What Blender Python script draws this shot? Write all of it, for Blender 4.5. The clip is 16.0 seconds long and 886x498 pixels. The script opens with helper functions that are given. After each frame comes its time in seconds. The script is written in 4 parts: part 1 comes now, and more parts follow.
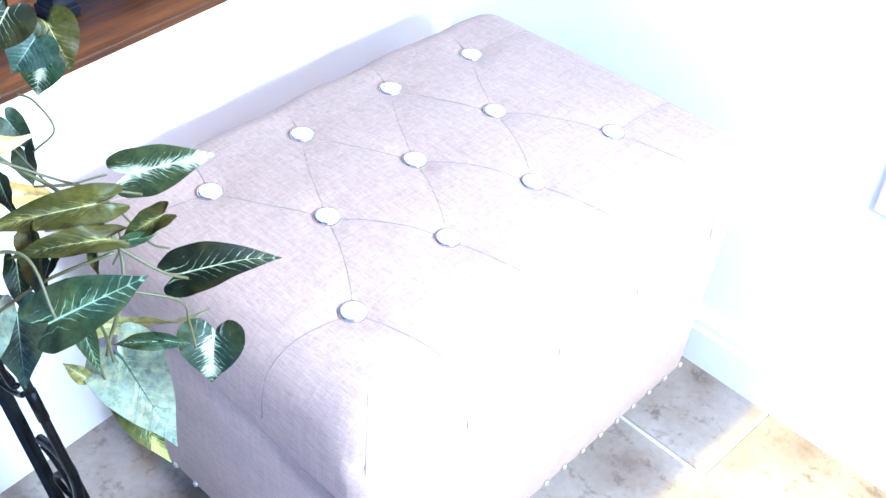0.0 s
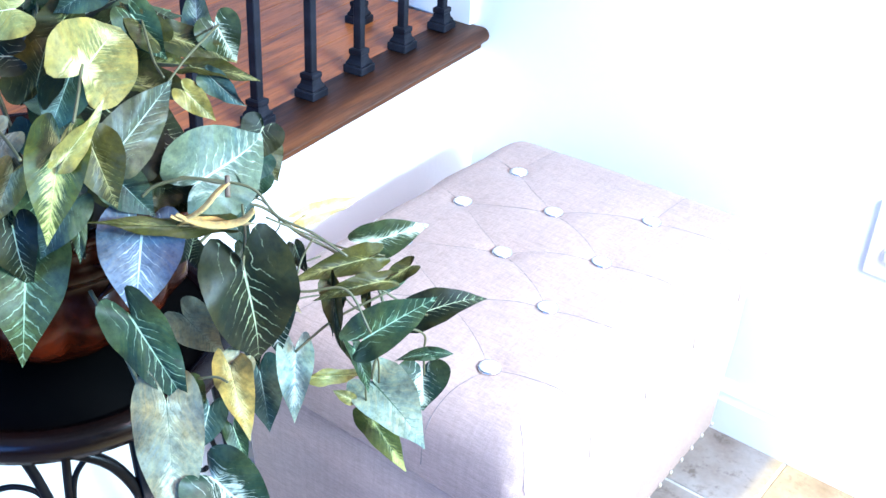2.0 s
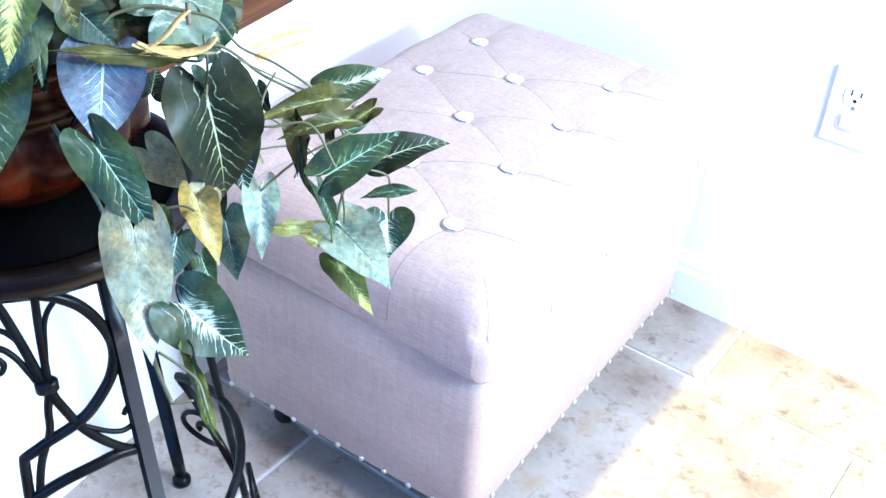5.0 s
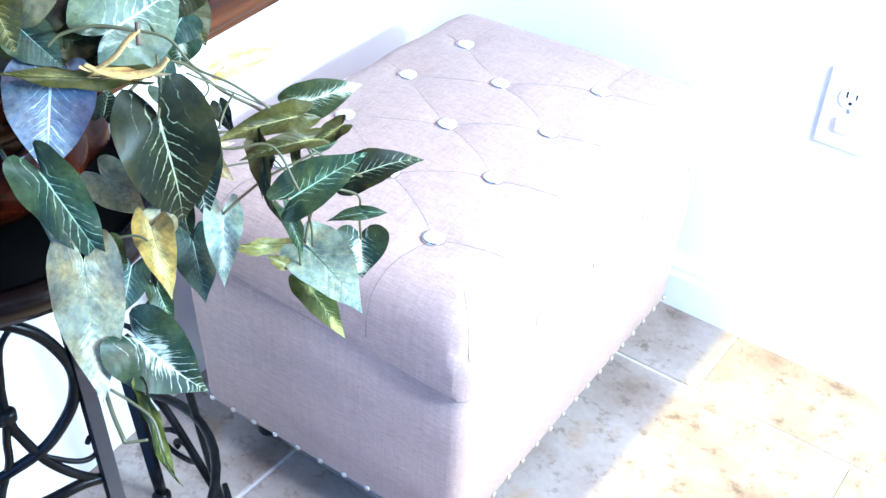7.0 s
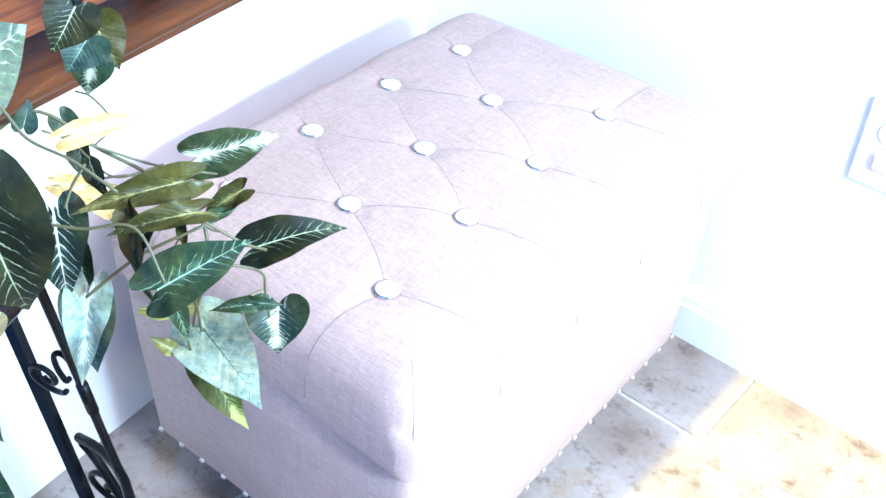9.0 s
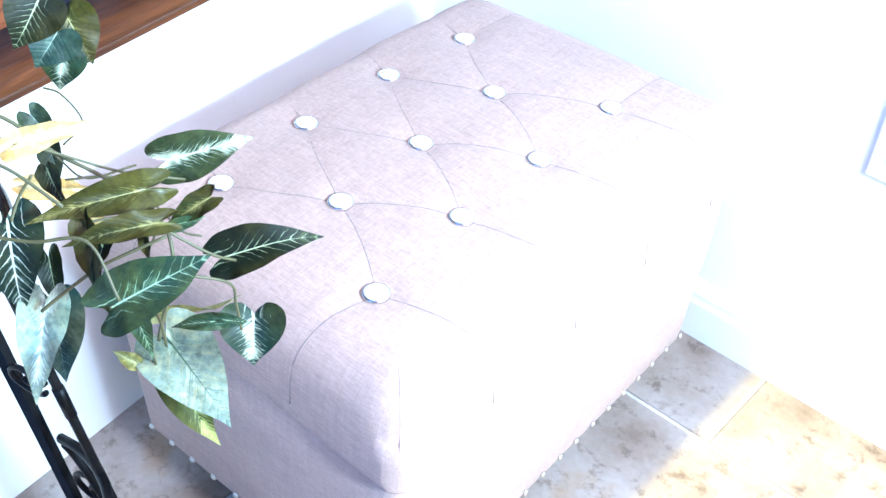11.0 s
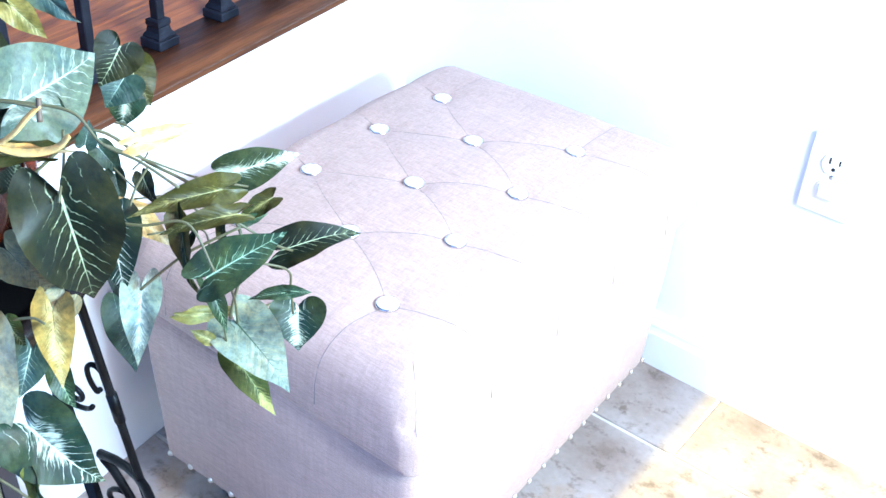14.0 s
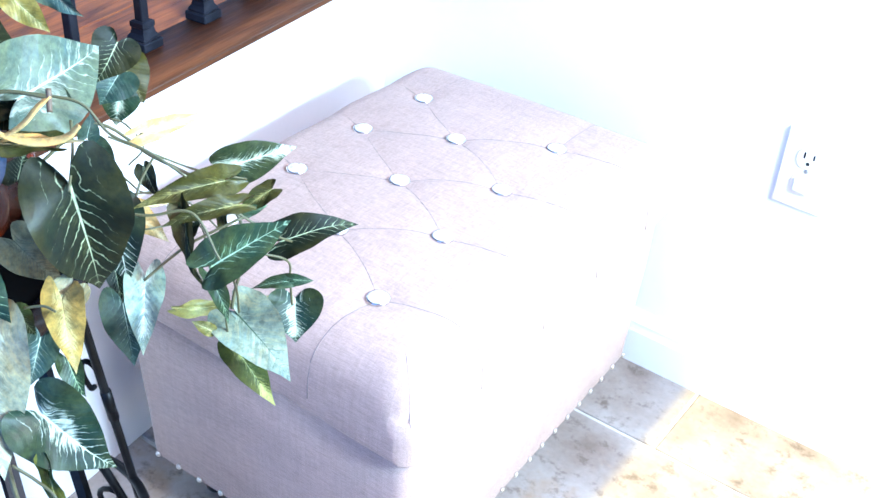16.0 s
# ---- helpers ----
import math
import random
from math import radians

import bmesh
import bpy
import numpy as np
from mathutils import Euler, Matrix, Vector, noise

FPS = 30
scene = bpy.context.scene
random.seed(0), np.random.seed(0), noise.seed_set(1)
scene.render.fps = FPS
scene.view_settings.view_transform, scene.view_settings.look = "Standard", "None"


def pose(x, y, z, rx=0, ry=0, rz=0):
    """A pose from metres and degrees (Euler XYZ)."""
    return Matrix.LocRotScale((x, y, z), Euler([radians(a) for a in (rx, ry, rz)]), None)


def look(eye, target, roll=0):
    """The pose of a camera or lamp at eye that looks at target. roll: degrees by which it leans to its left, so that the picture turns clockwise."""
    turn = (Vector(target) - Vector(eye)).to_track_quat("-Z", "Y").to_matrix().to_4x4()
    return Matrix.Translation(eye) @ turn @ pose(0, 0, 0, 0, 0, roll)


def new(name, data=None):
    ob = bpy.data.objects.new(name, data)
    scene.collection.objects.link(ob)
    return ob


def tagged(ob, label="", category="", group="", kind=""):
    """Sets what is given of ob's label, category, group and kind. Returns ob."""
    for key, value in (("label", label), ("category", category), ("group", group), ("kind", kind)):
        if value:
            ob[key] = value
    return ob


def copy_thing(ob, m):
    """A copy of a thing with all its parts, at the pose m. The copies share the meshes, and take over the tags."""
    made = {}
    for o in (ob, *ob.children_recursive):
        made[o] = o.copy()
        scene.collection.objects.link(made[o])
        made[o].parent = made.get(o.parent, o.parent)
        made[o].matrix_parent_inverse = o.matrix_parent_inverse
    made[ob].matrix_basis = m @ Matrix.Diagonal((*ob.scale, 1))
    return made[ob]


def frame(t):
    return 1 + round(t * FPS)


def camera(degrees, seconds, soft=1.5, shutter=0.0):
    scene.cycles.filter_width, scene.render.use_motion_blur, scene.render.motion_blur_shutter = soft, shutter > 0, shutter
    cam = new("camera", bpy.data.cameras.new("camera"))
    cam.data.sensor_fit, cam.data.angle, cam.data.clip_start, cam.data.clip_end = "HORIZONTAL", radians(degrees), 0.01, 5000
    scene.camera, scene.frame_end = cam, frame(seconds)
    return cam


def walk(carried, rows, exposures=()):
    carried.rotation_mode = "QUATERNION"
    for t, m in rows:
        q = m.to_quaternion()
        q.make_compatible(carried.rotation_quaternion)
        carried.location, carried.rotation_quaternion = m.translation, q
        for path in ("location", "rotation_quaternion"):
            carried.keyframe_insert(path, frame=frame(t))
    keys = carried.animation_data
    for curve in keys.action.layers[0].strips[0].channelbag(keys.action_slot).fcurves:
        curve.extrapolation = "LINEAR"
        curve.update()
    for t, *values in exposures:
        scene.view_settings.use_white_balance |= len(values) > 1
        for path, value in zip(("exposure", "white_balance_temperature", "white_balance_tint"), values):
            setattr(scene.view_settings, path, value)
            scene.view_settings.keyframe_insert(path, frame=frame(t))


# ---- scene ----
cam = camera(43.8, 16.0)
PATH = [
    (0, (1.022, -1.08, 1.116), (0.001, 0.035, -0.193), 4.4),
    (0.5, (1.007, -1.154, 1.121), (0.038, 0.048, -0.151), 3.5),
    (1, (1.003, -1.264, 1.135), (0.022, 0.017, -0.048), 3.0),
    (1.5, (1.016, -1.355, 1.154), (0.01, -0.019, 0.057), 2.5),
    (2, (1.017, -1.407, 1.163), (-0.001, -0.044, 0.112), 3.1),
    (2.5, (1.018, -1.433, 1.168), (-0.014, -0.059, 0.145), 3.3),
    (3, (1.014, -1.44, 1.167), (-0.014, -0.065, 0.142), 3.3),
    (3.5, (1.021, -1.439, 1.163), (0.007, -0.062, 0.125), 3.2),
    (4, (1.036, -1.44, 1.145), (0.062, -0.084, 0.044), 3.4),
    (4.5, (1.041, -1.439, 1.126), (0.118, -0.094, -0.032), 3.7),
    (4.7, (1.043, -1.439, 1.12), (0.133, -0.096, -0.05), 3.9),
    (6.8, (1.035, -1.404, 1.119), (0.144, -0.069, -0.075), 3.3),
    (7, (1.036, -1.388, 1.121), (0.133, -0.063, -0.075), 3.3),
    (7.5, (1.037, -1.337, 1.128), (0.111, -0.044, -0.086), 3.4),
    (8, (1.033, -1.287, 1.13), (0.093, -0.019, -0.098), 3.7),
    (8.5, (1.02, -1.237, 1.124), (0.075, 0.003, -0.129), 3.8),
    (9, (1.006, -1.189, 1.117), (0.057, 0.027, -0.156), 4.0),
    (9.5, (0.995, -1.152, 1.113), (0.043, 0.043, -0.177), 4.0),
    (11.8, (0.999, -1.133, 1.109), (0.032, 0.031, -0.199), 3.4),
    (12, (1.004, -1.142, 1.112), (0.037, 0.035, -0.184), 3.3),
    (12.5, (1.018, -1.177, 1.119), (0.061, 0.036, -0.151), 3.1),
    (13, (1.034, -1.224, 1.129), (0.068, 0.025, -0.099), 3.2),
    (13.5, (1.051, -1.269, 1.136), (0.088, 0.017, -0.055), 3.5),
    (14, (1.061, -1.305, 1.138), (0.105, 0.016, -0.021), 3.9),
    (14.5, (1.067, -1.331, 1.139), (0.121, 0.017, 0.003), 4.2),
    (15, (1.067, -1.344, 1.137), (0.132, 0.023, 0.016), 4.5),
    (15.5, (1.06, -1.342, 1.132), (0.139, 0.024, -0.002), 4.3),
    (16, (1.055, -1.339, 1.132), (0.143, 0.029, -0.007), 4.4),
]
walk(cam, [(t, look(eye, target, roll)) for t, eye, target, roll in PATH], exposures=[(0, 1.47)])

# ---- light ----
SUN_EL, SUN_AZ = 58.0, 92.0
world = bpy.data.worlds.new("daylight")
scene.world = world
world.use_nodes = True
_nt = world.node_tree
_sky = _nt.nodes.new("ShaderNodeTexSky")
_sky.sky_type = 'NISHITA'
_sky.sun_disc = False
_sky.sun_elevation, _sky.sun_rotation = radians(SUN_EL), radians(SUN_AZ)
_nt.links.new(_sky.outputs[0], _nt.nodes["Background"].inputs[0])
_nt.nodes["Background"].inputs[1].default_value = 0.15

_d = Vector((math.sin(radians(SUN_AZ)) * math.cos(radians(SUN_EL)), math.cos(radians(SUN_AZ)) * math.cos(radians(SUN_EL)), math.sin(radians(SUN_EL))))
sun = new("sun", bpy.data.lights.new("sun", 'SUN'))
sun.data.energy, sun.data.angle, sun.data.color = 3.1, radians(0.5), (1.0, 0.84, 0.12)
sun.matrix_world = look(_d * 20, (0, 0, 0))

# sky light that comes in through the glazed door, and two added fill lamps
WIN_X, WIN_Y0, WIN_Y1, WIN_TOP = 1.9, -1.6, 0.0, 2.22
def rect_lamp(name, at, to, w, h, watts, colour):
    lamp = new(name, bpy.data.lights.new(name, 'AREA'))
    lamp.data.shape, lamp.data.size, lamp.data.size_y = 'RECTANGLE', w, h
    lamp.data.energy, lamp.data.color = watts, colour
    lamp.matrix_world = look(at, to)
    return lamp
rect_lamp("door_daylight", (WIN_X - 0.03, -0.66, 1.25), (0, -0.60, 1.36), 0.54, 0.14, 44, (0.44, 0.72, 0.96))
# added blue fill for the shaded faces, in an invented opening
rect_lamp("window_daylight", (0.5, -3.14, 1.6), (0.5, 0, 1.2), 2.1, 1.35, 30, (0.02, 0.26, 1.0))
# added fill that lifts the ottoman's top; no transom is known there
rect_lamp("transom_daylight", (WIN_X - 0.03, -0.92, 2.08), (0.2, -0.5, 0.3), 0.6, 0.22, 16, (0.80, 0.64, 0.82))

# ---- materials ----
def mat(name, colour, rough=0.5, metal=0.0, spec=0.5, coat=0.0):
    m = bpy.data.materials.new(name)
    m.use_nodes = True
    b = m.node_tree.nodes["Principled BSDF"]
    b.inputs["Base Color"].default_value = (*colour, 1)
    b.inputs["Roughness"].default_value = rough
    b.inputs["Metallic"].default_value = metal
    b.inputs["Specular IOR Level"].default_value = spec
    b.inputs["Coat Weight"].default_value = coat
    return m

class Nodes:
    """Short hand for building a node tree."""
    def __init__(self, m):
        self.t, self.m = m.node_tree, m
        self.b = self.t.nodes["Principled BSDF"]
    def n(self, kind, **sets):
        node = self.t.nodes.new("ShaderNode" + kind)
        for k, v in sets.items():
            if k in node.inputs.keys():
                self.put(v, node.inputs[k])
        return node
    def put(self, v, socket):
        if isinstance(v, bpy.types.NodeSocket):
            self.t.links.new(v, socket)
        else:
            socket.default_value = v
    def coords(self, which="Object"):
        return self.n("TexCoord").outputs[which]
    def noise(self, vec, scale, detail=4.0, rough=0.55):
        return self.n("TexNoise", Vector=vec, Scale=scale, Detail=detail, Roughness=rough).outputs["Fac"]
    def scaled(self, vec, s):
        node = self.n("Mapping", Vector=vec)
        node.inputs["Scale"].default_value = s
        return node.outputs[0]
    def math(self, op, a, b=0.0, c=0.0):
        node = self.t.nodes.new("ShaderNodeMath")
        node.operation = op
        for v, s in zip((a, b, c), node.inputs):
            self.put(v, s)
        return node.outputs[0]
    def ramp(self, fac, stops):
        node = self.n("ValToRGB", Fac=fac)
        e = node.color_ramp.elements
        while len(e) < len(stops):
            e.new(0.5)
        for el, (p, c) in zip(e, stops):
            el.position, el.color = p, (*c, 1)
        return node.outputs[0]
    def mix(self, fac, a, b, blend='MIX'):
        node = self.t.nodes.new("ShaderNodeMix")
        node.data_type, node.blend_type = 'RGBA', blend
        self.put(fac, node.inputs[0])
        for v, s in ((a, node.inputs[6]), (b, node.inputs[7])):
            self.put((*v, 1) if isinstance(v, tuple) else v, s)
        return node.outputs[2]
    def bump(self, height, strength=0.3, distance=0.001):
        node = self.n("Bump", Height=height, Strength=strength, Distance=distance)
        self.put(node.outputs[0], self.b.inputs["Normal"])
    def colour(self, c):
        self.put(c, self.b.inputs["Base Color"])
    def rough(self, r):
        self.put(r, self.b.inputs["Roughness"])

def plaster():
    m = mat("white wall paint", (0.80, 0.80, 0.79), 0.6)
    k = Nodes(m)
    v = k.coords()
    k.colour(k.ramp(k.noise(v, 3.0), [(0.3, (0.77, 0.77, 0.765)), (0.7, (0.82, 0.82, 0.81))]))
    k.bump(k.math('ADD', k.noise(v, 60.0, 5.0), k.math('MULTIPLY', k.noise(v, 260.0), 0.4)), 0.25, 0.002)
    return m
PLASTER = plaster()
# unseen ceiling, tinted so that its bounce warms the ottoman's top
CEILING = mat("warm ceiling tint for bounce light", (0.62, 0.52, 0.45), 0.8)
# dark blue for unseen walls, to dim and cool the bounce light
UNSEENWALL = mat("dark blue tint of unseen walls", (0.09, 0.13, 0.21), 0.7)

def trim_paint():
    m = mat("white trim paint", (0.82, 0.82, 0.82), 0.35)
    k = Nodes(m)
    v = k.coords()
    k.colour(k.ramp(k.noise(v, 8.0), [(0.3, (0.79, 0.79, 0.785)), (0.7, (0.84, 0.84, 0.84))]))
    k.bump(k.noise(k.scaled(v, (4, 60, 60)), 8.0), 0.08, 0.001)
    return m
TRIM = trim_paint()

def stone_tile():
    m = mat("stone look floor tile", (0.4, 0.33, 0.27), 0.35)
    k = Nodes(m)
    v = k.coords("Object")
    r = k.n("ObjectInfo").outputs["Random"]
    shift = k.n("VectorMath")
    shift.operation = 'ADD'
    k.put(v, shift.inputs[0])
    comb = k.n("CombineXYZ")
    k.put(k.math('MULTIPLY', r, 37.0), comb.inputs[0])
    k.put(k.math('MULTIPLY', r, 11.0), comb.inputs[1])
    k.put(comb.outputs[0], shift.inputs[1])
    v = shift.outputs[0]
    big, veins, grain = k.noise(v, 5.0, 6.0, 0.62), k.noise(v, 30.0, 8.0, 0.7), k.noise(v, 120.0, 3.0)
    base = k.ramp(big, [(0.30, (0.15, 0.100, 0.072)), (0.44, (0.265, 0.210, 0.175)), (0.58, (0.345, 0.295, 0.26)), (0.68, (0.32, 0.225, 0.155)), (0.80, (0.26, 0.155, 0.095))])
    dark = k.ramp(veins, [(0.34, (0.50, 0.44, 0.40)), (0.46, (1, 1, 1)), (0.62, (1, 1, 1)), (0.72, (1.12, 1.02, 0.92))])
    c = k.mix(0.85, base, dark, 'MULTIPLY')
    c = k.mix(0.25, c, k.ramp(grain, [(0.3, (0.7, 0.7, 0.7)), (0.7, (1.2, 1.2, 1.2))]), 'MULTIPLY')
    k.colour(c)
    k.rough(k.ramp(veins, [(0.3, (0.5, 0.5, 0.5)), (0.7, (0.3, 0.3, 0.3))]))
    k.bump(k.math('ADD', veins, k.math('MULTIPLY', grain, 0.3)), 0.15, 0.002)
    return m
TILE = stone_tile()

def grout():
    m = mat("pale grout", (0.52, 0.49, 0.46), 0.85)
    k = Nodes(m)
    v = k.coords()
    k.colour(k.ramp(k.noise(v, 40.0), [(0.3, (0.44, 0.41, 0.38)), (0.7, (0.58, 0.55, 0.52))]))
    k.bump(k.noise(v, 400.0), 0.4, 0.001)
    return m
GROUT = grout()

def dark_wood(name, tint=1.0, gloss=0.28):
    m = mat(name, (0.12, 0.05, 0.03), gloss, 0.0, 0.28)
    k = Nodes(m)
    v = k.coords()
    r = k.n("ObjectInfo").outputs["Random"]
    long = k.scaled(v, (14.0, 1.2, 14.0))
    w = k.n("TexNoise", Vector=long, Scale=5.0, Detail=7.0, Roughness=0.62, Distortion=0.6).outputs["Fac"]
    fine = k.noise(k.scaled(v, (120.0, 3.0, 120.0)), 6.0, 3.0)
    t = tint
    c = k.ramp(w, [(0.28, (0.052 * t, 0.016 * t, 0.006 * t)), (0.45, (0.155 * t, 0.044 * t, 0.011 * t)), (0.6, (0.265 * t, 0.076 * t, 0.017 * t)), (0.75, (0.115 * t, 0.036 * t, 0.012 * t))])
    c = k.mix(0.3, c, k.ramp(fine, [(0.35, (0.55, 0.5, 0.5)), (0.6, (1.15, 1.15, 1.15))]), 'MULTIPLY')
    c = k.mix(k.math('MULTIPLY', r, 0.35), c, (0.05, 0.02, 0.012))
    k.colour(c)
    k.rough(k.ramp(fine, [(0.3, (gloss + 0.15,) * 3), (0.7, (gloss,) * 3)]))
    k.bump(fine, 0.15, 0.0006)
    return m
WOOD = dark_wood("stained hardwood", 2.2, 0.26)
NOSING = dark_wood("worn stained nosing", 0.6, 0.5)

def black_iron(name="black wrought iron", c=(0.003, 0.003, 0.0035), rough=0.34):
    m = mat(name, c, rough, 0.0, 0.11)
    k = Nodes(m)
    v = k.coords()
    n1 = k.noise(v, 30.0)
    k.colour(k.mix(k.ramp(n1, [(0.45, (0, 0, 0)), (0.75, (1, 1, 1))]), (*c,), tuple(min(1, a * 2.2 + 0.004) for a in c)))
    k.rough(k.ramp(n1, [(0.3, (rough - 0.08,) * 3), (0.7, (rough + 0.12,) * 3)]))
    k.bump(k.noise(v, 180.0, 5.0), 0.2, 0.0006)
    return m
IRON = black_iron()
BALUSTER_IRON = black_iron("satin black baluster iron", (0.008, 0.009, 0.013), 0.42)

def linen(name, c, slub=0.25):
    m = mat(name, c, 0.9, 0.0, 0.25)
    k = Nodes(m)
    v = k.coords()
    # warp and weft of about a millimetre, with thicker slubs running across
    wx = k.noise(k.scaled(v, (1.0, 0.08, 1.0)), 1500.0, 2.0)
    wy = k.noise(k.scaled(v, (0.07, 1.0, 1.0)), 1500.0, 2.0)
    sl = k.noise(k.scaled(v, (0.06, 1.0, 1.0)), 480.0, 3.0)
    cloud = k.noise(v, 9.0, 3.0)
    weave = k.math('ADD', k.math('ADD', wx, wy), k.math('MULTIPLY', k.math('SUBTRACT', sl, 0.5), 0.6))
    d = k.ramp(k.math('MULTIPLY', weave, 0.5), [(0.36, tuple(a * 0.77 for a in c)), (0.5, c), (0.64, tuple(min(0.9, a * 1.19) for a in c))])
    d = k.mix(slub, d, k.ramp(cloud, [(0.3, (0.82, 0.80, 0.78)), (0.7, (1.1, 1.1, 1.1))]), 'MULTIPLY')
    run = k.noise(k.scaled(v, (1.0, 0.05, 0.05)), 420.0, 4.0, 0.6)
    d = k.mix(0.22, d, k.ramp(run, [(0.34, (0.72, 0.70, 0.69)), (0.5, (1, 1, 1)), (0.66, (1.22, 1.22, 1.22))]), 'MULTIPLY')
    fleck = k.noise(v, 330.0, 2.0)
    d = k.mix(k.ramp(fleck, [(0.76, (0, 0, 0)), (0.80, (0.8, 0.8, 0.8))]), d, tuple(min(0.9, a * 1.9) for a in c))
    k.colour(d)
    k.b.inputs["Sheen Weight"].default_value = 0.12
    k.bump(weave, 0.48, 0.0007)
    return m
LINEN = linen("greige linen upholstery", (0.420, 0.292, 0.246))
PIPING = mat("pale linen piping", (0.60, 0.47, 0.42), 0.9)
THREAD = mat("taupe seam thread", (0.20, 0.165, 0.155), 0.9)
BLACKLEG = mat("black leg stain", (0.012, 0.010, 0.009), 0.35)
CHROME = mat("polished button ring", (0.62, 0.62, 0.64), 0.18, 1.0)

def crystal():
    m = mat("foil backed crystal with painted reflections", (0.92, 0.90, 0.86), 0.10, 0.35, 0.6)
    k = Nodes(m)
    geo = k.n("NewGeometry")
    # gold brown on some facets stands in for reflections of the room
    k.colour(k.mix(k.ramp(geo.outputs["Random Per Island"], [(0.5, (0, 0, 0)), (1.0, (1, 1, 1))]), (0.97, 0.95, 0.90), (0.66, 0.50, 0.32)))
    return m
CRYSTAL = crystal()
NAIL = mat("antique nickel nailhead", (0.60, 0.57, 0.53), 0.4, 1.0)
PLATE = mat("white outlet plastic", (0.86, 0.80, 0.71), 0.3)
SLOT = mat("dark slot", (0.01, 0.01, 0.01), 0.6)
STEEL = mat("zinc screw", (0.5, 0.5, 0.5), 0.35, 1.0)

def pot_glaze():
    m = mat("russet brown glaze", (0.2, 0.06, 0.025), 0.2, 0.0, 0.12, 0.0)
    k = Nodes(m)
    v = k.coords()
    a, b = k.noise(v, 14.0, 6.0), k.noise(v, 55.0, 5.0)
    c = k.ramp(a, [(0.3, (0.006, 0.0015, 0.001)), (0.5, (0.022, 0.004, 0.0015)), (0.72, (0.13, 0.014, 0.003))])
    c = k.mix(k.ramp(b, [(0.5, (0, 0, 0)), (0.68, (0.7, 0.7, 0.7))]), c, (0.03, 0.010, 0.006))
    k.colour(c)
    k.bump(b, 0.3, 0.001)
    return m
GLAZE = pot_glaze()
SOIL = mat("dark moss filling", (0.03, 0.022, 0.012), 0.95)

def leaf_mat(name, body, pale, vein, amount, gloss=0.42, vein_w=1.0, gilt=0.45):
    """Printed silk leaf: body colour, a pale burst from the midrib, and veins; UV runs across (-1..1) and along (0..1)."""
    body = (body[0] * 1.3, body[1] * 0.97, body[2] * 0.8)
    pale = (pale[0] * 1.12, pale[1], pale[2] * 0.88)
    m = mat(name, body, gloss, 0.0, 0.17)
    k = Nodes(m)
    sep = k.n("SeparateXYZ")
    k.put(k.n("UVMap").outputs[0], sep.inputs[0])
    u, v = k.math('ABSOLUTE', k.math('SUBTRACT', k.math('MULTIPLY', sep.outputs[0], 2.0), 1.0)), sep.outputs[1]
    oi = k.n("ObjectInfo").outputs["Random"]
    pos = k.coords()
    # side veins sweep from the midrib towards the tip, wavering and thinning out
    waver = k.noise(pos, 55.0, 3.0)
    phase = k.math('SUBTRACT', k.math('MULTIPLY', v, 8.0), k.math('MULTIPLY', u, 3.6))
    phase = k.math('ADD', phase, k.math('MULTIPLY', waver, 1.7))
    phase = k.math('ADD', phase, k.math('MULTIPLY', oi, 5.0))
    tri = k.math('ABSOLUTE', k.math('SUBTRACT', k.math('FRACT', phase), 0.5))
    thin = k.math('ADD', k.math('MULTIPLY', k.math('SUBTRACT', 0.62, u), 0.17 * vein_w), k.math('MULTIPLY', k.math('SUBTRACT', k.noise(pos, 260.0, 3.0), 0.5), 0.16))
    side = k.ramp(k.math('SUBTRACT', thin, tri), [(0.0, (0, 0, 0)), (0.05, (1, 1, 1))])
    side = k.math('MULTIPLY', side, k.ramp(k.noise(pos, 75.0, 4.0, 0.7), [(0.36, (0.25, 0.25, 0.25)), (0.54, (1, 1, 1))]))
    mid = k.ramp(k.math('SUBTRACT', k.math('MULTIPLY', k.math('SUBTRACT', 1.1, v), 0.034 * vein_w), u), [(0.0, (0, 0, 0)), (0.012, (1, 1, 1))])
    # ragged pale burst, feathered along the side veins
    comb = k.n("CombineXYZ")
    k.put(k.math('MULTIPLY', phase, 4.5), comb.inputs[0])
    k.put(k.math('MULTIPLY', u, 2.2), comb.inputs[1])
    k.put(k.math('MULTIPLY', oi, 30.0), comb.inputs[2])
    streak = k.noise(comb.outputs[0], 1.0, 5.0, 0.65)
    cloud = k.noise(pos, 38.0, 3.0)
    burst = k.math('ADD', k.math('SUBTRACT', amount + 0.34, k.math('MULTIPLY', u, 1.15)), k.math('MULTIPLY', k.math('SUBTRACT', streak, 0.5), 1.9))
    burst = k.math('ADD', burst, k.math('MULTIPLY', k.math('SUBTRACT', cloud, 0.5), 1.9))
    burst = k.ramp(burst, [(0.36, (0, 0, 0)), (0.78, (1, 1, 1))])
    tone = k.noise(pos, 22.0, 4.0)
    off = k.n("VectorMath")
    off.operation = 'ADD'
    k.put(pos, off.inputs[0])
    oc = k.n("CombineXYZ")
    k.put(k.math('MULTIPLY', oi, 9.0), oc.inputs[2])
    k.put(oc.outputs[0], off.inputs[1])
    blotch = k.math('ADD', k.math('MULTIPLY', k.noise(off.outputs[0], 30.0, 5.0, 0.65), 0.55), k.math('MULTIPLY', streak, 0.45))
    c0 = k.mix(k.ramp(tone, [(0.35, (0, 0, 0)), (0.7, (1, 1, 1))]), body, tuple(a * 0.5 for a in body))
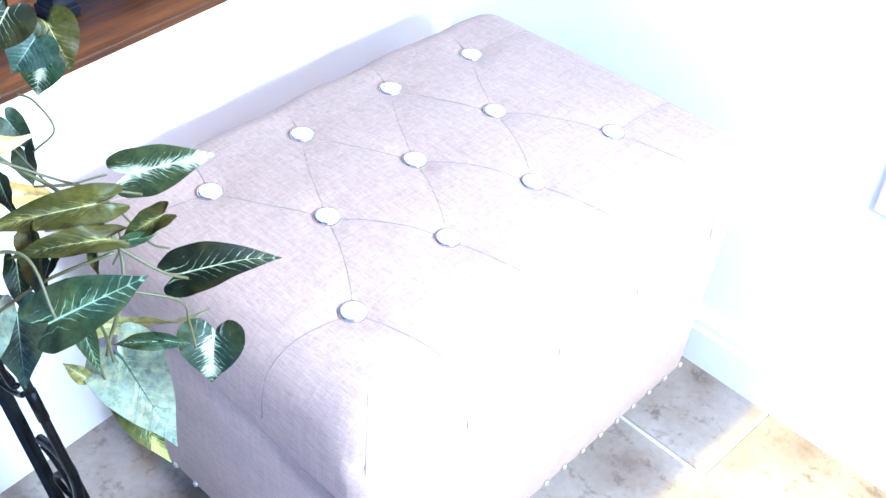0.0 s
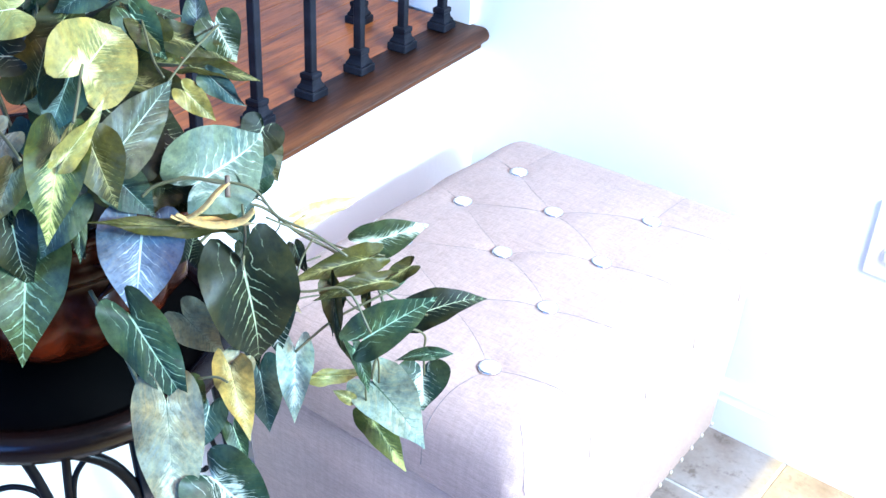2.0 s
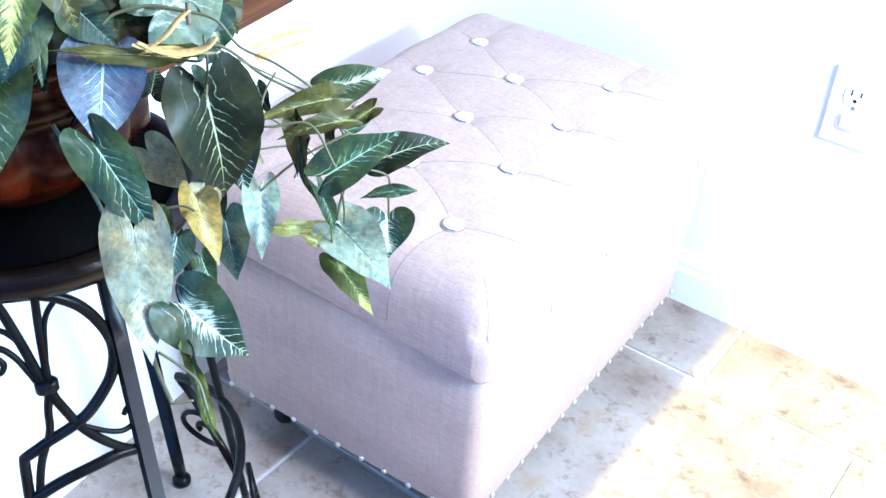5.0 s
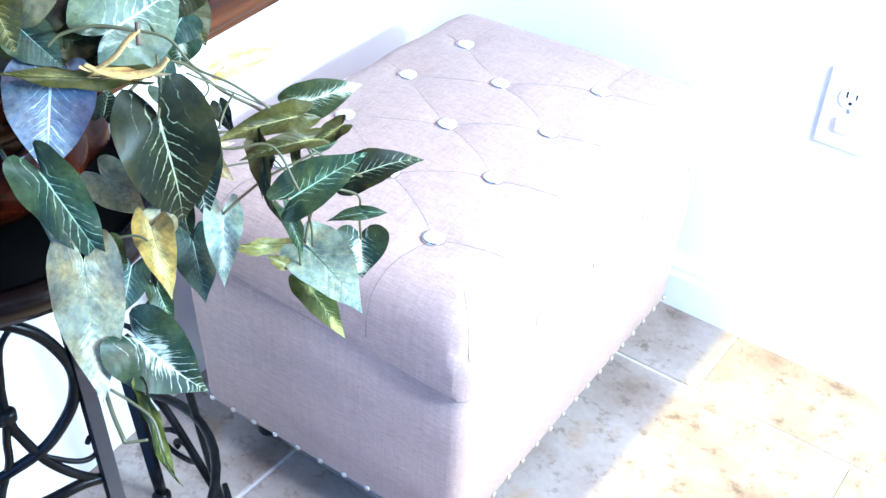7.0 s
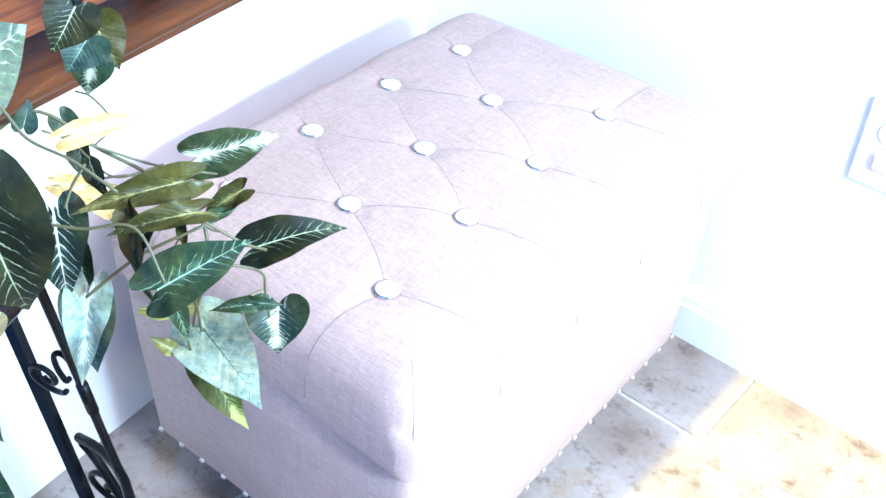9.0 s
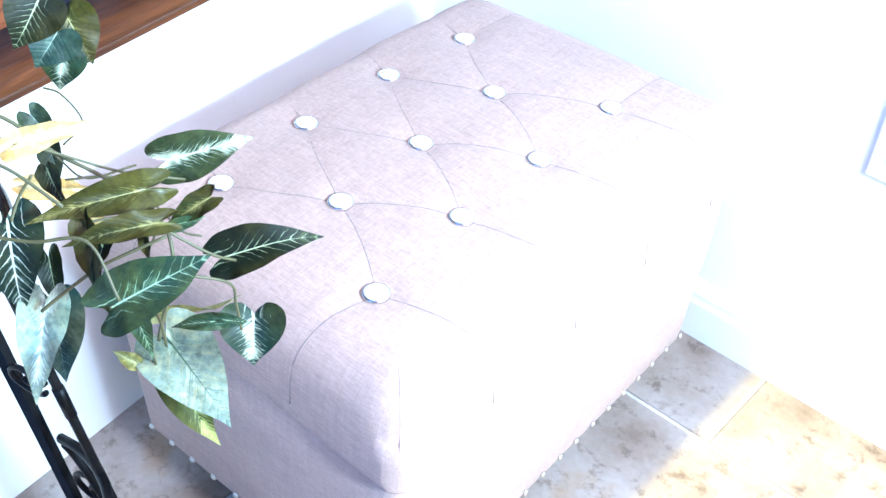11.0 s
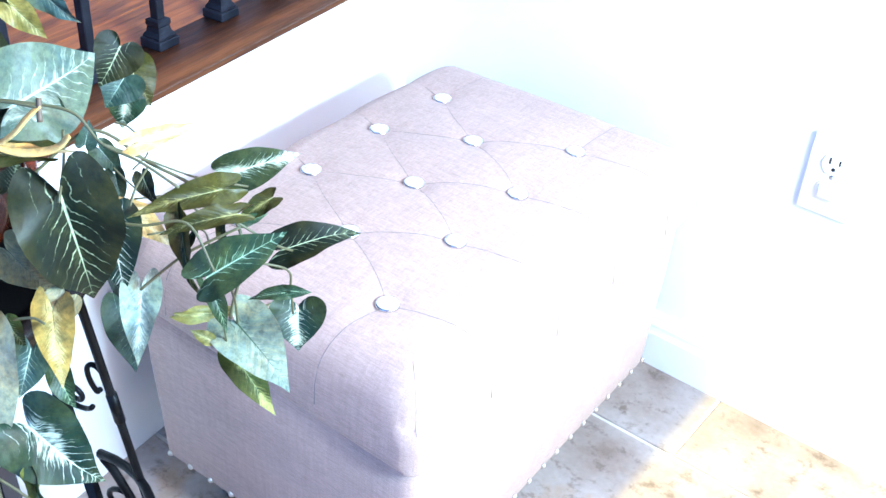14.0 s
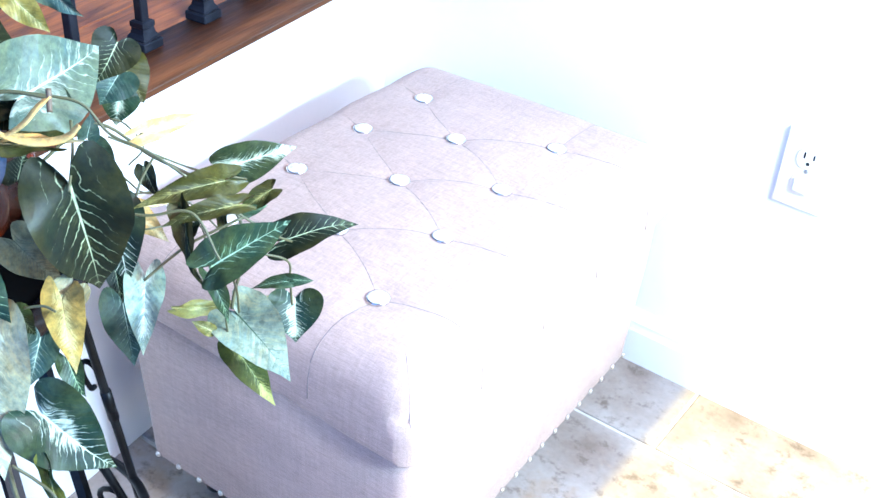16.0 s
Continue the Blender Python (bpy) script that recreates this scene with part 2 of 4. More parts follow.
    c0 = k.mix(k.ramp(blotch, [(0.48, (0, 0, 0)), (0.66, (0.55, 0.55, 0.55))]), c0, (body[0] * 2.1 + 0.005, body[1] * 1.25, body[2] * 0.6))
    c0 = k.mix(k.ramp(blotch, [(0.32, (0.7, 0.7, 0.7)), (0.46, (0, 0, 0))]), c0, (body[0] * 0.55, body[1] * 0.8, body[2] * 1.25))
    # olive gold mottling from part of the edge; it also paints in warm highlights
    gild = k.math('ADD', k.math('MULTIPLY', k.noise(off.outputs[0], 16.0, 3.0), 1.2), k.math('MULTIPLY', u, 0.22))
    c0 = k.mix(k.ramp(gild, [(0.60, (0, 0, 0)), (0.82, (gilt, gilt, gilt))]), c0, (body[0] * 1.4 + 0.028, body[1] * 0.95 + 0.020, body[2] * 0.5 + 0.004))
    c1 = k.mix(burst, c0, pale)
    c2 = k.mix(k.math('MULTIPLY', k.math('MAXIMUM', mid, k.math('MULTIPLY', side, min(0.85, 0.25 + 0.45 * vein_w))), 0.95), c1, vein)
    fleck = k.noise(pos, 190.0, 5.0, 0.7)
    c2 = k.mix(0.7, c2, k.ramp(fleck, [(0.32, (0.42, 0.44, 0.42)), (0.5, (1, 1, 1)), (0.68, (1.5, 1.45, 1.25))]), 'MULTIPLY')
    k.colour(c2)
    k.rough(k.ramp(tone, [(0.3, (gloss - 0.08,) * 3), (0.7, (gloss + 0.16,) * 3)]))
    k.b.inputs["Transmission Weight"].default_value = 0.0
    cloth = k.noise(pos, 1400.0, 1.0)
    k.bump(k.math('ADD', k.math('MULTIPLY', tri, 0.5), k.math('MULTIPLY', cloth, 0.2)), 0.3, 0.0012)
    return m

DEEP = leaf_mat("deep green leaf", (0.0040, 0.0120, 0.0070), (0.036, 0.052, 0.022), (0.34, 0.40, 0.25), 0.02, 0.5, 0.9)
FEATHER = leaf_mat("dark teal leaf with white feathered veins", (0.0065, 0.0240, 0.0210), (0.11, 0.18, 0.15), (0.54, 0.62, 0.52), 0.05, 0.42, 1.3)
MINT = leaf_mat("pale mint leaf", (0.1400, 0.2700, 0.2700), (0.3400, 0.4400, 0.4200), (0.5000, 0.5800, 0.5000), 0.25, vein_w=0.55, gilt=0.1)
MINTDK = leaf_mat("pale mint leaf with dark veins", (0.1250, 0.2200, 0.2050), (0.2300, 0.3300, 0.2950), (0.0300, 0.0600, 0.0300), 0.15, 0.42, 0.8, gilt=0.1)
GREEN = leaf_mat("green leaf", (0.0130, 0.0440, 0.0270), (0.080, 0.165, 0.10), (0.27, 0.38, 0.24), 0.06)
TEAL = leaf_mat("blue green leaf", (0.0170, 0.0530, 0.0490), (0.085, 0.16, 0.145), (0.30, 0.40, 0.33), 0.10, vein_w=0.55)
SILVER = leaf_mat("silvery green leaf", (0.0360, 0.0950, 0.1050), (0.17, 0.23, 0.20), (0.44, 0.50, 0.42), 0.20, 0.36, 0.8, gilt=0.55)
GREYTEAL = leaf_mat("grey teal leaf with an olive edge", (0.024, 0.050, 0.046), (0.10, 0.125, 0.075), (0.22, 0.28, 0.22), 0.06, 0.36)
# the sky's blue reflection is painted into this leaf's body colour
SKYSHEEN = leaf_mat("leaf with sky sheen painted blue grey", (0.0650, 0.1300, 0.2300), (0.1875, 0.2625, 0.3375), (0.4500, 0.5250, 0.5000), 0.10, gilt=0.1)
VARIEG = leaf_mat("variegated leaf", (0.0110, 0.0380, 0.0270), (0.38, 0.48, 0.40), (0.50, 0.58, 0.47), 0.20, 0.36)
OLIVE = leaf_mat("olive leaf", (0.0200, 0.0340, 0.0110), (0.16, 0.165, 0.062), (0.36, 0.35, 0.17), 0.16, vein_w=0.55)
LIME = leaf_mat("yellow green leaf", (0.1150, 0.1560, 0.0600), (0.33, 0.35, 0.17), (0.48, 0.50, 0.30), 0.30, vein_w=0.55)
LIMEDK = leaf_mat("green leaf with yellow burst", (0.0300, 0.0620, 0.0160), (0.28, 0.31, 0.11), (0.42, 0.44, 0.22), 0.26, vein_w=0.55)
AMBER = leaf_mat("amber leaf", (0.1700, 0.2000, 0.0850), (0.34, 0.33, 0.16), (0.13, 0.075, 0.02), 0.30, vein_w=0.55)
CREAM = leaf_mat("cream leaf", (0.42, 0.42, 0.21), (0.58, 0.56, 0.36), (0.30, 0.22, 0.08), 0.40, vein_w=0.55, gilt=0.1)
GREY = leaf_mat("pale leaf underside", (0.1313, 0.1938, 0.1562), (0.2500, 0.3125, 0.2500), (0.1000, 0.1187, 0.0750), 0.25, vein_w=0.55, gilt=0.1)
STEM = mat("green plastic stem", (0.075, 0.072, 0.03), 0.5)
TOPBLACK = mat("matt black table top", (0.0010, 0.0009, 0.0008), 0.7, 0.0, 0.02)
RIMWOOD = mat("dark brown polished rim", (0.008, 0.004, 0.003), 0.25, 0.0, 0.2)
TWIG = mat("brown wrapped stem", (0.09, 0.055, 0.03), 0.6)

# ---- mesh helpers ----
def empty(name, m=None):
    ob = new(name)
    ob.empty_display_size = 0.05
    if m is not None:
        ob.matrix_world = m
    return ob

def part(name, bm, material, parent=None, label="", m=None, smooth=True):
    """Links a bmesh as one mesh object under a thing or a part."""
    me = bpy.data.meshes.new(name)
    bm.to_mesh(me)
    bm.free()
    if smooth:
        for p in me.polygons:
            p.use_smooth = True
    me.materials.append(material)
    ob = new(name, me)
    if parent is not None:
        ob.parent = parent
    if m is not None:
        ob.matrix_basis = m
    if label:
        ob["label"] = label
    return ob

def box(bm, x0, x1, y0, y1, z0, z1, bevel=0.0, seg=1):
    g = bmesh.ops.create_cube(bm, size=1.0)
    for v in g["verts"]:
        v.co = Vector(((x0 + x1) / 2 + v.co.x * (x1 - x0), (y0 + y1) / 2 + v.co.y * (y1 - y0), (z0 + z1) / 2 + v.co.z * (z1 - z0)))
    if bevel:
        es = list({e for v in g["verts"] for e in v.link_edges})
        bmesh.ops.bevel(bm, geom=es, offset=bevel, segments=seg, affect='EDGES', profile=0.5)
    return bm

def boxed(*a, **k):
    return box(bmesh.new(), *a, **k)

def lathe(profile, seg=48, bm=None, wave=None):
    bm = bm or bmesh.new()
    rings = []
    for r, z in profile:
        ring = []
        for i in range(seg):
            a = 2 * math.pi * i / seg
            rr = r * (wave(a, r, z) if wave else 1.0)
            ring.append(bm.verts.new((rr * math.cos(a), rr * math.sin(a), z)))
        rings.append(ring)
    for a, b in zip(rings, rings[1:]):
        for i in range(seg):
            bm.faces.new((a[i], a[(i + 1) % seg], b[(i + 1) % seg], b[i]))
    bm.faces.new(list(reversed(rings[0])))
    bm.faces.new(rings[-1])
    return bm

def sweep(points, radius, seg=8, bm=None, flat=1.0, closed=False, taper=None):
    """A rod of the given radius along points; flat below 1 makes a strap."""
    bm = bm or bmesh.new()
    pts = [Vector(p) for p in points]
    n = len(pts)
    rings, up = [], None
    for i, p in enumerate(pts):
        a = pts[(i - 1) % n] if (closed or i) else p
        b = pts[(i + 1) % n] if (closed or i < n - 1) else p
        t = (b - a).normalized()
        if up is None:
            up = t.orthogonal().normalized() if abs(t.z) > 0.9 else Vector((0, 0, 1))
        side = t.cross(up).normalized()
        up = side.cross(t).normalized()
        r = radius * (taper(i / max(1, n - 1)) if taper else 1.0)
        rings.append([bm.verts.new(p + side * r * math.cos(2 * math.pi * j / seg) + up * r * flat * math.sin(2 * math.pi * j / seg)) for j in range(seg)])
    pairs = list(zip(rings, rings[1:])) + ([(rings[-1], rings[0])] if closed else [])
    for a, b in pairs:
        for j in range(seg):
            bm.faces.new((a[j], a[(j + 1) % seg], b[(j + 1) % seg], b[j]))
    if not closed:
        bm.faces.new(list(reversed(rings[0])))
        bm.faces.new(rings[-1])
    return bm

def smooth_path(pts, n=10):
    """Catmull-Rom through the points."""
    pts = [Vector(p) for p in pts]
    ext = [2 * pts[0] - pts[1]] + pts + [2 * pts[-1] - pts[-2]]
    out = []
    for i in range(1, len(ext) - 2):
        p0, p1, p2, p3 = ext[i - 1:i + 3]
        for j in range(n):
            t = j / n
            out.append(0.5 * (2 * p1 + (p2 - p0) * t + (2 * p0 - 5 * p1 + 4 * p2 - p3) * t * t + (3 * p1 - p0 - 3 * p2 + p3) * t ** 3))
    out.append(pts[-1])
    return out

# ---- room ----
WALL_Y = -0.02
def slab(name, x0, x1, y0, y1, z0, z1, material=PLASTER, label="", m=None):
    return tagged(part(name, boxed(x0, x1, y0, y1, z0, z1), material, None, "", m, smooth=False), label, "wall", "", "structure")

slab("wall_north", -1.5, WIN_X + 0.15, WALL_Y, WALL_Y + 0.12, 0.0, 2.5, PLASTER, "white painted plaster wall with an outlet")
# unseen walls close the room; their dark blue tint cools the bounce
slab("wall_west", -1.5, -1.38, -3.3, WALL_Y, 0.0, 2.5, UNSEENWALL, "unseen wall beyond the landing, tinted blue to cool the bounce light")
slab("wall_south_low", -1.5, WIN_X + 0.15, -3.3, -3.18, 0.0, 0.9, UNSEENWALL, "unseen wall under the added fill opening, tinted blue for its bounce light")
slab("wall_south_top", -1.5, WIN_X + 0.15, -3.3, -3.18, 2.3, 2.5, UNSEENWALL, "unseen wall over the added fill opening, tinted blue for its bounce light")
slab("wall_south_a", -1.5, -0.6, -3.3, -3.18, 0.9, 2.3, UNSEENWALL, "unseen wall beside the added fill opening, tinted blue for its bounce light")
slab("wall_south_b", 1.6, WIN_X + 0.15, -3.3, -3.18, 0.9, 2.3, UNSEENWALL, "unseen wall beside the added fill opening, tinted blue for its bounce light")
# unseen header; its lower edge is set to trim the sun patch
slab("wall_east_top", WIN_X, WIN_X + 0.15, -3.18, WALL_Y, WIN_TOP, 2.5, PLASTER, "unseen white wall over the glazed door, trims the sun patch")
slab("wall_east_a", WIN_X, WIN_X + 0.15, -3.18, WIN_Y0, 0.0, WIN_TOP, UNSEENWALL, "unseen wall beside the glazed door, dark blue to cut bounce light")
tagged(part("ceiling", boxed(-1.5, WIN_X + 0.15, -3.3, WALL_Y + 0.12, 2.5, 2.62), CEILING, None, "", None, False), "unseen ceiling, tinted warm for its bounce light", "ceiling", "", "structure")

# baseboard with a stepped and rounded top
def baseboard(name, length, m):
    bm = bmesh.new()
    prof = [(0, 0), (0.014, 0), (0.014, 0.060), (0.0125, 0.064), (0.0115, 0.070), (0.0115, 0.076), (0.008, 0.083), (0.0065, 0.090), (0.003, 0.094), (0, 0.094)]
    ends = [[bm.verts.new((x, -d, z)) for d, z in prof] for x in (0, length)]
    n = len(prof)
    for i in range(n):
        bm.faces.new((ends[0][i], ends[1][i], ends[1][(i + 1) % n], ends[0][(i + 1) % n]))
    bm.faces.new(ends[0])
    bm.faces.new(list(reversed(ends[1])))
    bmesh.ops.recalc_face_normals(bm, faces=bm.faces)
    return tagged(part(name, bm, TRIM, None, "", m, False), "white painted wooden baseboard with a moulded top", "baseboard", "", "structure")
baseboard("baseboard", WIN_X - 0.05, pose(0.05, WALL_Y, 0))
baseboard("baseboard", 1.35, pose(-1.33, WALL_Y, 0.54))

# ---- landing: everything turns with the knee wall ----
LAND = pose(0.033, -0.03, 0, 0, 0, 6.2)
LZ = 0.54
def on_land(x, y, z=0.0, rz=0.0):
    return LAND @ pose(x, y, z, 0, 0, rz)
slab("knee_wall", -0.10, 0.0, -3.0, 0.010, 0.0, LZ - 0.036, PLASTER, "white painted side wall of the raised landing", LAND)
landing = tagged(empty("landing_floor", LAND), "dark stained hardwood floor of the raised landing", "floor", "", "structure")
for i in range(12):
    bm = boxed(-0.055 - 0.085 * (i + 1) + 0.0003, -0.055 - 0.085 * i - 0.0003, -3.0, 0.002 + 0.009 * i, LZ - 0.02, LZ, 0.0006)
    part("plank", bm, WOOD, landing, smooth=False)
def nosing():
    bm = bmesh.new()
    r, t = 0.0125, 0.025
    prof = [(-0.056, LZ - t), (-0.056, LZ)] + [(0.021 - r + r * math.sin(a), LZ - t / 2 + r * math.cos(a)) for a in [math.pi * k / 8 for k in range(9)]]
    ends = [[bm.verts.new((x, y, z)) for x, z in prof] for y in (-3.0, 0.004)]
    n = len(prof)
    for i in range(n):
        bm.faces.new((ends[0][i], ends[0][(i + 1) % n], ends[1][(i + 1) % n], ends[1][i]))
    bm.faces.new(ends[0])
    bm.faces.new(list(reversed(ends[1])))
    bmesh.ops.recalc_face_normals(bm, faces=bm.faces)
    return bm
part("nosing", nosing(), NOSING, landing, "worn rounded nosing board")
part("cove_trim", boxed(0.0, 0.009, -3.0, 0.003, LZ - 0.036, LZ - 0.0255, 0.003, 2), NOSING, landing, "dark stained trim under the nosing", smooth=False)

def baluster(m):
    b = tagged(empty("baluster", m), "square black iron baluster with a stepped shoe on the landing", "baluster", "balusters of the landing")
    part("bar", boxed(-0.0063, 0.0063, -0.0063, 0.0063, 0.0, 0.88, 0.001), BALUSTER_IRON, b, smooth=False)
    bm = bmesh.new()
    box(bm, -0.0168, 0.0168, -0.0168, 0.0168, 0.0, 0.012, 0.0018, 2)
    box(bm, -0.0142, 0.0142, -0.0142, 0.0142, 0.0115, 0.016, 0.001)
    # sloping shoulder of the shoe
    prof = [(0.0134, 0.0158), (0.0106, 0.020), (0.0094, 0.026), (0.0106, 0.0285), (0.0106, 0.0345), (0.0078, 0.036)]
    rings = [[bm.verts.new((sx * r, sy * r, z)) for sx, sy in ((1, 1), (-1, 1), (-1, -1), (1, -1))] for r, z in prof]
    for a, c in zip(rings, rings[1:]):
        for i in range(4):
            bm.faces.new((a[i], a[(i + 1) % 4], c[(i + 1) % 4], c[i]))
    bm.faces.new(rings[-1])
    part("shoe", bm, BALUSTER_IRON, b, "stepped square cast shoe", smooth=False)
    return b
first = baluster(on_land(-0.041, -0.044, LZ))
for k in range(1, 12):
    copy_thing(first, on_land(-0.041, -0.044 - 0.111 * k, LZ))
copy_thing(first, on_land(-0.158, -0.104, LZ))

# ---- floor tiles, 0.45 m ----
floor = tagged(part("floor", boxed(-1.5, WIN_X + 0.15, -3.3, WALL_Y + 0.12, -0.12, -0.0025), GROUT, None, "", None, False), "stone look ceramic floor tiles with pale grout", "floor", "", "structure")
TILE_W = 0.45
def tile_mesh(w, h):
    bm = boxed(-w / 2, w / 2, -h / 2, h / 2, -0.010, 0.0, 0.0012, 1)
    me = bpy.data.meshes.new("tile")
    bm.to_mesh(me)
    bm.free()
    me.materials.append(TILE)
    return me
TILE_ME = tile_mesh(TILE_W - 0.006, TILE_W - 0.006)
for row in range(-1, 7):
    y1 = -0.187 - TILE_W * row
    start = {-1: 0.679, 0: 0.915, 1: 0.303}.get(row, 0.679 if row % 2 else 0.303)
    for k in range(-5, 5):
        if not -1.35 < start + TILE_W * (k + 0.5) < WIN_X or y1 - TILE_W / 2 < -3.1:
            continue
        t = new("tile", TILE_ME)
        t.parent = floor
        t.location = (start + TILE_W * (k + 0.5), y1 + TILE_W / 2 - TILE_W, 0.0)

# ---- wall outlet ----
outlet = tagged(empty("wall_outlet", pose(0.741, WALL_Y, 0.421)), "white duplex wall outlet with its cover plate", "outlet")
bm = boxed(-0.0355, 0.0355, -0.0062, 0.0, -0.0565, 0.0565, 0.0028, 3)
part("cover_plate", bm, PLATE, outlet)
for s in (1, -1):
    bm = bmesh.new()
    g = lathe([(0.0168, 0.0), (0.0168, 0.0022), (0.016, 0.0028)], 40)
    for v in g.verts:
        v.co.y = max(-0.0136, min(0.0136, v.co.y))
    face = part("receptacle", g, PLATE, outlet, "", pose(0, -0.0060, 0.0195 * s, 90, 0, 0), smooth=False)
    if s < 0:
        part("safety_cap", boxed(-0.0115, 0.0115, -0.0100, 0.0100, 0.0, 0.0035, 0.002, 2), PLATE, face, "white plastic safety cap", pose(0, 0, 0.0029))
        continue
    part("slot", boxed(-0.0076, -0.0052, -0.0004, 0.0004, 0.0005, 0.0095), SLOT, face, "", pose(0, 0, 0.0029, -90, 0, 0), False)
    part("slot", boxed(0.0052, 0.0074, -0.0004, 0.0004, 0.0012, 0.0088), SLOT, face, "", pose(0, 0, 0.0029, -90, 0, 0), False)
    part("ground_hole", lathe([(0.0026, -0.0004), (0.0026, 0.0004)], 16), SLOT, face, "", pose(0, -0.0062, 0.0029), False)
part("screw", lathe([(0.0034, 0), (0.0032, 0.0008), (0.002, 0.0014)], 20), STEEL, outlet, "", pose(0, -0.0060, 0, 90, 0, 0))

# ---- ottoman ----
OT = pose(0.396, -0.402, 0, 0, 0, 1.6)
OW, OL = 0.424, 0.624
Z0, ZS, ZT = 0.092, 0.337, 0.437
ottoman = tagged(empty("storage_ottoman", OT), "greige linen storage ottoman, tufted lid with crystal buttons, on tile floor", "ottoman")
OTI = OT.inverted()
def local(x, y):
    p = OTI @ Vector((x, y, 0))
    return Vector((p.x, p.y))
_A = [local(*p) for p in ((0.265, -0.230), (0.261, -0.356), (0.266, -0.487), (0.280, -0.614))]
_B = [local(*p) for p in ((0.372, -0.304), (0.381, -0.433), (0.390, -0.557))]
_C = [local(*p) for p in ((0.478, -0.228), (0.483, -0.364), (0.488, -0.491), (0.500, -0.620))]
BUT = [(p.x, p.y) for p in _A + _B + _C]
HW, HL = OW / 2, OL / 2
SEAMS = []
for i in range(3):
    SEAMS += [(_A[i], _B[i]), (_A[i + 1], _B[i]), (_C[i], _B[i]), (_C[i + 1], _B[i])]
for a in _A:
    SEAMS.append((a, Vector((-HW, a.y + 0.03))))
for c in _C:
    SEAMS.append((c, Vector((HW, c.y + 0.032))))
for a in (_A[3], _C[3]):
    SEAMS.append((a, Vector((a.x - 0.018, -HL))))
for a in (_A[0], _C[0]):
    SEAMS.append((a, Vector((a.x + 0.002, HL))))

def seam_path(a, b, n=22):
    """A seam that bows a little, as the pull of the buttons leaves it."""
    d = b - a
    side = Vector((d.y, -d.x)) * (0.04 if d.length < 0.15 and abs(b.x) < HW - 0.001 and abs(b.y) < HL - 0.001 else 0.0)
    return [a + d * t + side * math.sin(math.pi * t) * (1 - 0.35 * t) for t in [k / n for k in range(n + 1)]]
SEAM_PTS = [seam_path(a, b) for a, b in SEAMS]
_S = np.array([[p.x, p.y] for s in SEAM_PTS for p in s])
_BT = np.array(BUT)

R = 0.056
def lid_z(x, y):
    """Height of the cushion over the plan: rounded shoulders, a low dome, button dimples and seam grooves."""
    rx = R if x > 0 else 0.040
    ax, ay = max(rx - (HW - abs(x)), 0.0) / rx, max(R - (HL - abs(y)), 0.0) / R
    e = min(1.0, (ax ** 2.6 + ay ** 2.6) ** (1 / 2.6))
    shoulder = 0.054 * (1 - math.sqrt(max(0.0, 1 - e ** 2.2)))
    dome = 0.016 * (1 - (x / HW) ** 2) * (1 - (y / HL) ** 2) - 0.004
    db = np.hypot(_BT[:, 0] - x, _BT[:, 1] - y).min()
    ds = np.hypot(_S[:, 0] - x, _S[:, 1] - y).min()
    dim = 0.0045 * math.exp(-(db / 0.022) ** 2)
    groove = 0.0010 * math.exp(-(ds / 0.004) ** 2) + 0.0006 * math.exp(-(ds / 0.016) ** 2)
    wob = 0.0012 * noise.noise((x * 14, y * 14, 0.0))
    return ZT - shoulder + dome - dim - groove * (1 - 0.6 * e) + wob

def spaced(half, n):
    """Stations across the lid, closer together at the shoulders."""
    return [half * math.sin(math.pi / 2 * (2 * i / n - 1)) * 0.35 + 0.65 * half * (2 * i / n - 1) for i in range(n + 1)]

